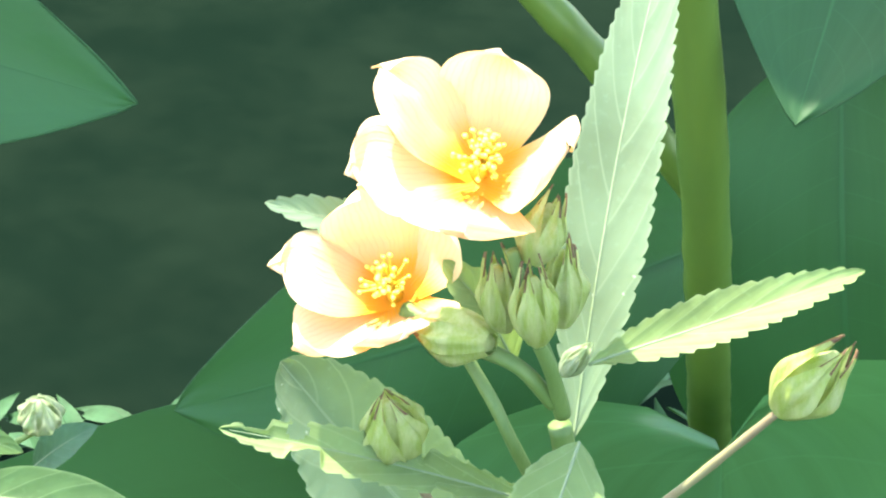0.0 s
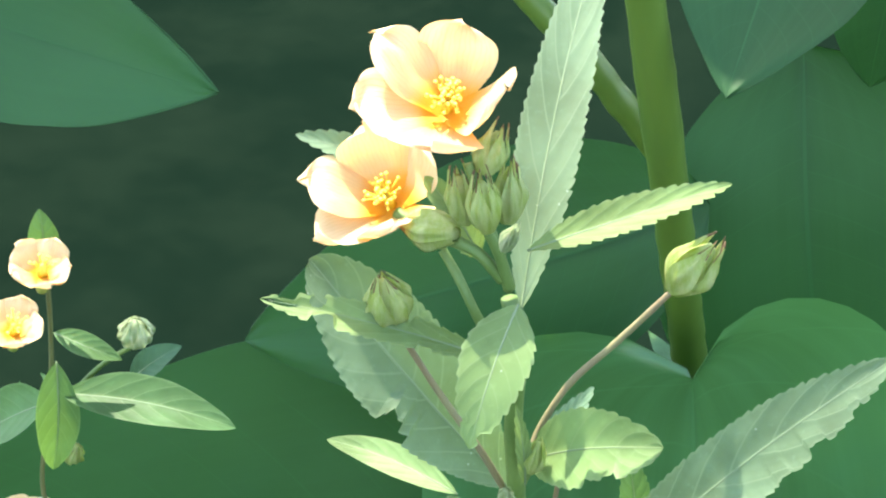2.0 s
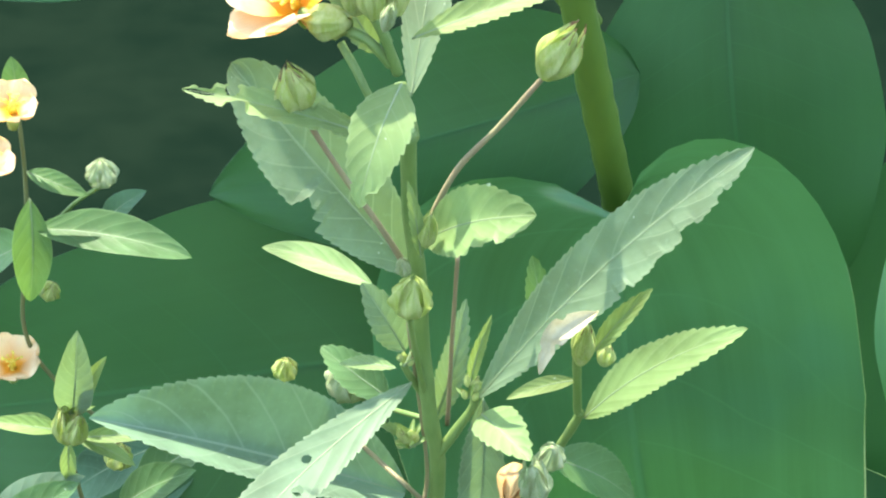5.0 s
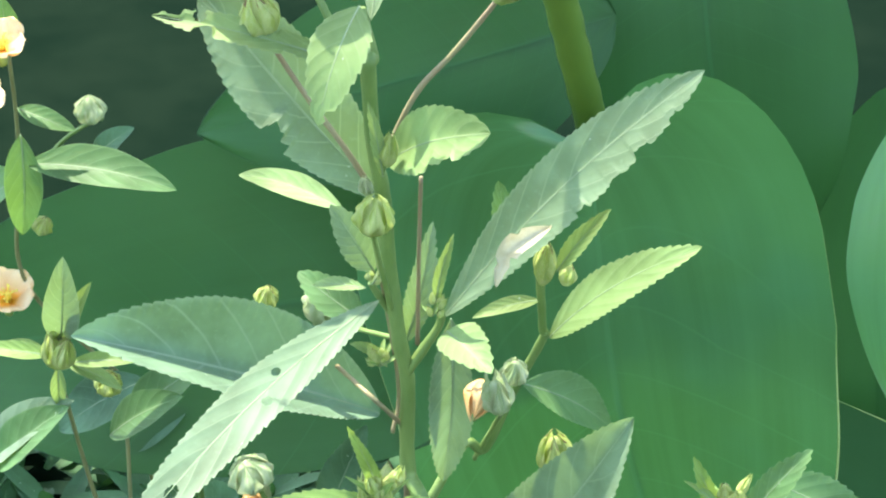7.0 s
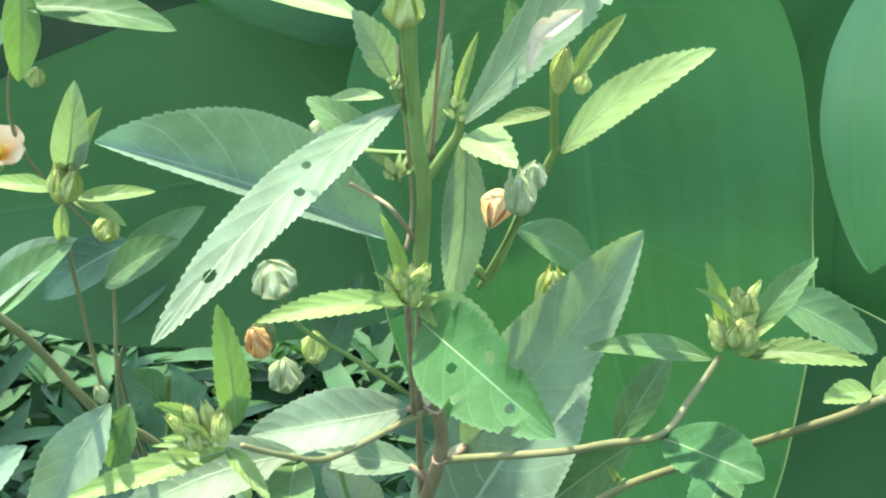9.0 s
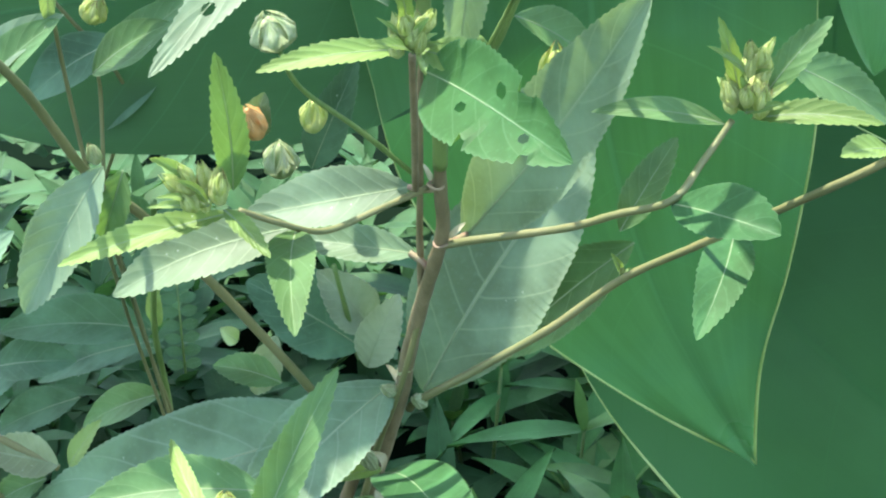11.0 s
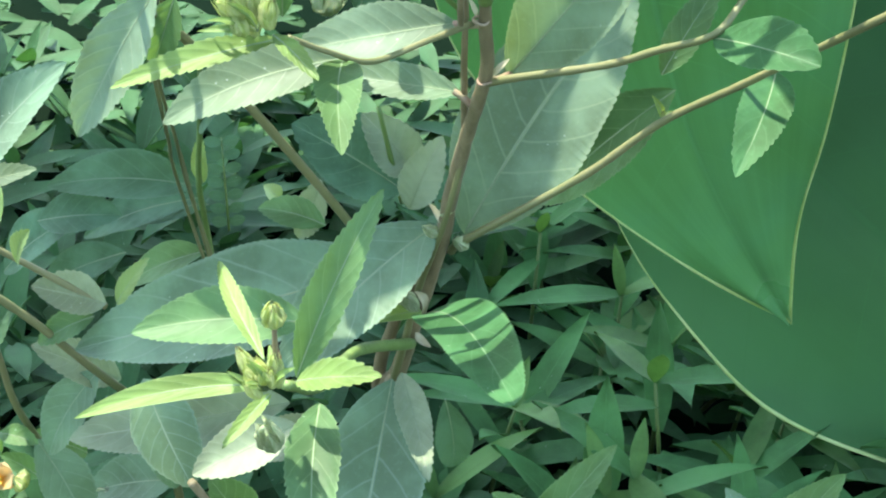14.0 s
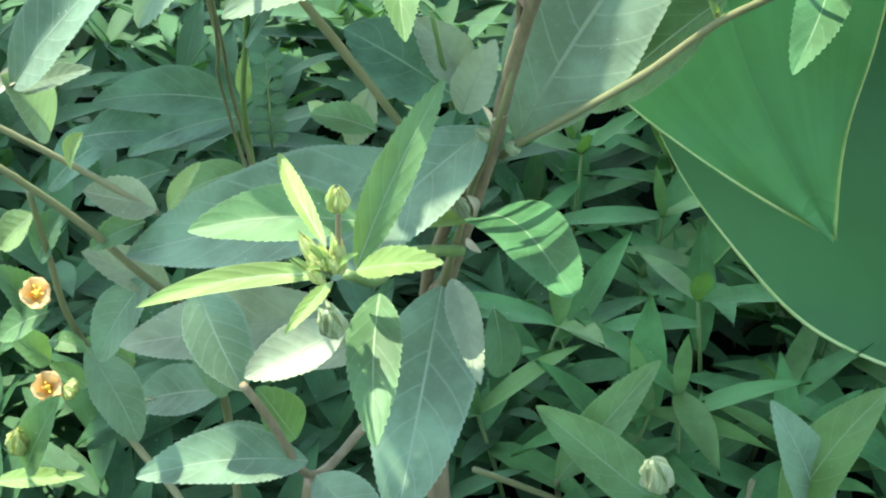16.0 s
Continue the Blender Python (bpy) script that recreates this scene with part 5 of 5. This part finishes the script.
bud(seedling, (0.0301, 0.0023, 0.1128), (-0.18, -0.47, 0.87), 0.0160, 0.0062, SEPAL_PALE, tip=False)
stem(seedling, [(-0.0126, 0.0732, 0.0533), (0.0028, 0.0882, 0.0333), (0.0258, 0.0981, 0.0136)], 0.0008, 0.0009, OLIVE, "stem")
stem(seedling, [(0.0078, 0.0980, 0.0291), (0.0103, 0.1106, 0.0075), (0.0237, 0.1002, 0.0173), (0.0372, 0.0897, 0.0271), (0.0552, 0.0851, 0.0214), (0.0753, 0.0776, 0.0357)], 0.0008, 0.0008, OLIVE, "branch")
stem(seedling, [(0.0552, 0.0851, 0.0214), (0.0600, 0.1000, 0.0300), (0.0600, 0.1100, 0.0000)], 0.0009, 0.001, OLIVE, "branch")
broad = thing("broad_leaved_plant", (0.1, 0.3, 0.0), "broad-leaved plant with large glossy green leaves on fleshy stalks", "plant")
broad_leaf(broad, (0.0271, 0.0940, 0.2779), (0.0783, 0.1329, 0.0868), (0.106, -0.82, -0.184), 0.0958, BROAD, peak=0.2, lobe=0.361, blunt=1.093, arch=0.04, sweep=-0.008, shoulder=0.9, margin=0.0007, wave=0.3, seed=76.96, rim_least=0.45)
broad_leaf(broad, (0.0350, 0.1180, 0.2460), (-0.1300, 0.1000, 0.2200), (-0.06, -0.96, 0.25), 0.0760, BROAD_SHADED, peak=0.45, blunt=0.6, margin=0.0003)
broad_leaf(broad, (0.0300, 0.1323, 0.2920), (-0.0530, 0.0960, 0.2800), (0.39, -0.88, 0.28), 0.0470, BROAD_SHADED, peak=0.45)
broad_leaf(broad, (0.0460, 0.1465, 0.3200), (0.0611, 0.1337, 0.2273), (-0.03, -0.99, 0.13), 0.0608, BROAD_SHADED, peak=0.4, blunt=0.6, seed=78.07)
broad_leaf(broad, (0.0420, 0.1100, 0.3760), (0.0270, 0.0680, 0.3455), (-0.07, -0.79, 0.61), 0.0330, BROAD_SHADED, peak=0.5, blunt=0.9)
broad_leaf(broad, (-0.1380, 0.1300, 0.3360), (-0.0610, 0.1220, 0.3165), (0.07, -0.94, 0.35), 0.0330, BROAD_SHADED, peak=0.5, blunt=0.9, margin=0.0003)
broad_leaf(broad, (-0.1450, 0.1300, 0.3420), (-0.0740, 0.1330, 0.3480), (0.13, -0.80, 0.60), 0.0260, BROAD, peak=0.5)
broad_leaf(broad, (0.0242, 0.1721, 0.1776), (0.2108, 0.1523, 0.0248), (-0.04, -1.00, 0.08), 0.1136, BROAD_SHADED, peak=0.45, blunt=0.7, margin=0.0011, rim_least=0.6, seed=79.55)
broad_leaf(broad, (0.0987, 0.1214, 0.2803), (0.0932, 0.1079, 0.2104), (-0.15, -0.97, 0.20), 0.0351, BROAD, peak=0.4, seed=79.92)
broad_leaf(broad, (0.0592, 0.1243, 0.3609), (0.0574, 0.1353, 0.3167), (-0.25, -0.94, -0.23), 0.0193, BROAD_SHADED, peak=0.5)
broad_leaf(broad, (0.0960, 0.1715, 0.2601), (0.1098, 0.1928, 0.0867), (-0.12, -0.98, -0.13), 0.0618, BROAD_SHADED, peak=0.45, seed=80.66)
stem(broad, [(0.1200, 0.3200, 0.0000), (0.0900, 0.2500, 0.0900), (0.0560, 0.1750, 0.1700), (0.0380, 0.1380, 0.2200), (0.0290, 0.1170, 0.2600), (0.0254, 0.1060, 0.2840), (0.0198, 0.0850, 0.3240), (0.0144, 0.0760, 0.3578), (0.0075, 0.0720, 0.3980), (0.0000, 0.0850, 0.4500), (-0.0100, 0.1120, 0.4900)], 0.0036, 0.0030, STALK, "leaf_stalk", 14)
stem(broad, [(0.0215, 0.0962, 0.3179), (0.0129, 0.0940, 0.3300), (0.0051, 0.0920, 0.3410), (-0.0037, 0.0920, 0.3505), (-0.0122, 0.0950, 0.3599), (-0.0225, 0.1026, 0.3712), (-0.0362, 0.1194, 0.3863), (-0.0516, 0.1438, 0.4033), (-0.0600, 0.1700, 0.5200)], 0.0024, 0.0024, STALK, "leaf_stalk", 12)
# unseen blades on the stalks' upper ends, added overhead to shade the ground
broad_leaf(broad, (-0.0100, 0.1120, 0.4900), (0.0300, 0.4300, 0.4900), (0.1, -0.1, 1.0), 0.2000, BROAD, peak=0.4, seed=1.3)
broad_leaf(broad, (-0.0600, 0.1700, 0.5200), (-0.2800, 0.3600, 0.5000), (-0.1, 0.0, 1.0), 0.1900, BROAD, peak=0.4, seed=2.1)
broad_leaf(broad, (0.0144, 0.1800, 0.5600), (0.2600, 0.3400, 0.5200), (0.1, 0.1, 1.0), 0.2000, BROAD, peak=0.4, seed=0.7)
broad_leaf(broad, (-0.0600, 0.1900, 0.5350), (-0.1700, 0.5000, 0.5300), (0.0, 0.0, 1.0), 0.1700, BROAD, peak=0.4, seed=6.1)
broad_leaf(broad, (-0.1000, 0.2300, 0.5600), (-0.3900, 0.5000, 0.5300), (0.0, 0.0, 1.0), 0.2000, BROAD, peak=0.4, seed=7.7)
stem(broad, [(-0.0600, 0.1700, 0.5200), (-0.0800, 0.2000, 0.5450), (-0.1000, 0.2300, 0.5600)], 0.0024, 0.0020, STALK, "leaf_stalk", 10)
stem(broad, [(-0.0600, 0.1700, 0.5200), (-0.0610, 0.1800, 0.5300), (-0.0600, 0.1900, 0.5350)], 0.0024, 0.0020, STALK, "leaf_stalk", 10)
broad_leaf(broad, (-0.0500, 0.3500, 0.5700), (-0.1000, 0.6800, 0.5100), (0.0, 0.1, 1.0), 0.2400, BROAD, peak=0.4, seed=3.9)
stem(broad, [(-0.0100, 0.1120, 0.4900), (0.0000, 0.1700, 0.5350), (0.0144, 0.1800, 0.5600)], 0.0030, 0.0022, STALK, "leaf_stalk", 10)
stem(broad, [(-0.0100, 0.1120, 0.4900), (-0.0350, 0.2500, 0.5500), (-0.0500, 0.3500, 0.5700)], 0.0030, 0.0022, STALK, "leaf_stalk", 10)

# ---- ground ----
bm = bmesh.new()
bmesh.ops.create_grid(bm, x_segments=60, y_segments=60, size=0.6)
for v in bm.verts:
    v.co.z += 0.006 * noise.noise(v.co * 14) + 0.003 * noise.noise(v.co * 45) - 0.004
edge = [e for e in bm.edges if e.is_boundary]
ring = bmesh.ops.extrude_edge_only(bm, edges=edge)["geom"]
for v in ring:
    if isinstance(v, bmesh.types.BMVert):
        v.co.x, v.co.y = v.co.x * 400, v.co.y * 400
tagged(part("ground", bm, SOIL_SHADED), "soil with deep shade in its colour", "ground", kind="structure")


# ---- ground cover ----
def lance(bm, layer, B, d, n, ln, w):
    """A narrow pointed leaf that arches over, added to a mesh."""
    d = d.normalized()
    s = d.cross(n).normalized()
    n = s.cross(d)
    rows = []
    for i in range(7):
        t = i / 6
        h = 0.5 * w * math.sin(math.pi * min(0.999, 0.06 + 0.94 * t) ** 0.8)
        c = B + d * (ln * t) - Vector((0, 0, 1)) * (0.22 * ln * t * t)
        rows.append([bm.verts.new(c + s * h * v + n * (0.12 * w * abs(v))) for v in (-1, 0, 1)])
    for i in range(6):
        for j in range(2):
            q = [(i, j), (i + 1, j), (i + 1, j + 1), (i, j + 1)]
            f = bm.faces.new([rows[a][b] for a, b in q])
            for lp, (a, b) in zip(f.loops, q):
                lp[layer].uv = (a / 6, b / 2)


def sprig_leaves(rng, height, lean):
    """Base, way, up, length and width of each leaf of a sprig that stands at the origin."""
    a = rng.uniform(0, 6.28)
    count = rng.randint(6, 9)
    for k in range(count):
        t = 0.4 + 0.6 * min(1.0, k / (count - 3))
        a += 2.4 + rng.uniform(-0.3, 0.3)
        e = rng.uniform(0.1, 1.0) if k < count - 1 else 1.1
        d = Vector((math.cos(a) * math.cos(e), math.sin(a) * math.cos(e), math.sin(e)))
        ln = rng.uniform(0.030, 0.048) * (1.0 if k < count - 1 else 0.6)
        yield lean * t + Vector((0, 0, height * t)), d, Vector((0, 0, 1)), ln, ln * rng.uniform(0.19, 0.25), k >= count - 2


rng = random.Random(5)
spots = []
for i in range(27):
    for j in range(19):
        x, y = -0.34 + i * 0.028 + rng.uniform(-0.012, 0.012), 0.02 + j * 0.028 + rng.uniform(-0.012, 0.012)
        if abs(x + 0.02) < 0.012 and y < 0.1:
            continue
        if y > 0.40 + 0.06 * (x > 0.02):
            continue
        spots.append((x, y, rng.uniform(0.012, 0.055) * (0.6 if y < 0.1 or y > 0.33 else 1.0)))
rest = bmesh.new()
rest_uv = rest.loops.layers.uv.new("blade")
for x, y, h in spots:
    lean = Vector((rng.uniform(-0.012, 0.012), rng.uniform(-0.012, 0.012), 0))
    near = -0.01 < x < 0.2 and 0.07 < y < 0.27
    if near:
        sprig = thing("grass_sprig", (x, y, 0.0), "dark green leafy grass sprig in shade", "grass", "ground cover sprigs")
        st = bmesh.new()
        add_tube(st, [Vector((x, y, -0.004)), Vector((x, y, 0)) + lean * 0.5 + Vector((0, 0, h * 0.5)), Vector((x, y, h)) + lean], lambda t: 0.0008 - 0.0003 * t, 5)
        part("stem", st, STEM, sprig)
    for B, d, n, ln, w, young in sprig_leaves(rng, h, lean):
        if near:
            one = bmesh.new()
            lance(one, one.loops.layers.uv.new("blade"), B + Vector((x, y, 0)), d, n, ln, w)
            part("leaf", one, GRASS_TIP if young else GRASS, sprig)
        else:
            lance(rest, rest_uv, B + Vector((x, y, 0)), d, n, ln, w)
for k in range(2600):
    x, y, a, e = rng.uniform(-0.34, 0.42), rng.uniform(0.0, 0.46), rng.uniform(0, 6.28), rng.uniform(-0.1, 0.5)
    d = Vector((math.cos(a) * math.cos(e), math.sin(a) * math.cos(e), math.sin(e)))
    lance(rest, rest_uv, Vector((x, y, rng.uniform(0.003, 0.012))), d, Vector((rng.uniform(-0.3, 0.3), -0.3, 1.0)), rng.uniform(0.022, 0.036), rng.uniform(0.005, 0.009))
tagged(part("undergrowth", rest, COVER_SHADED), "dense dark green leafy ground cover", "undergrowth", kind="stuff")
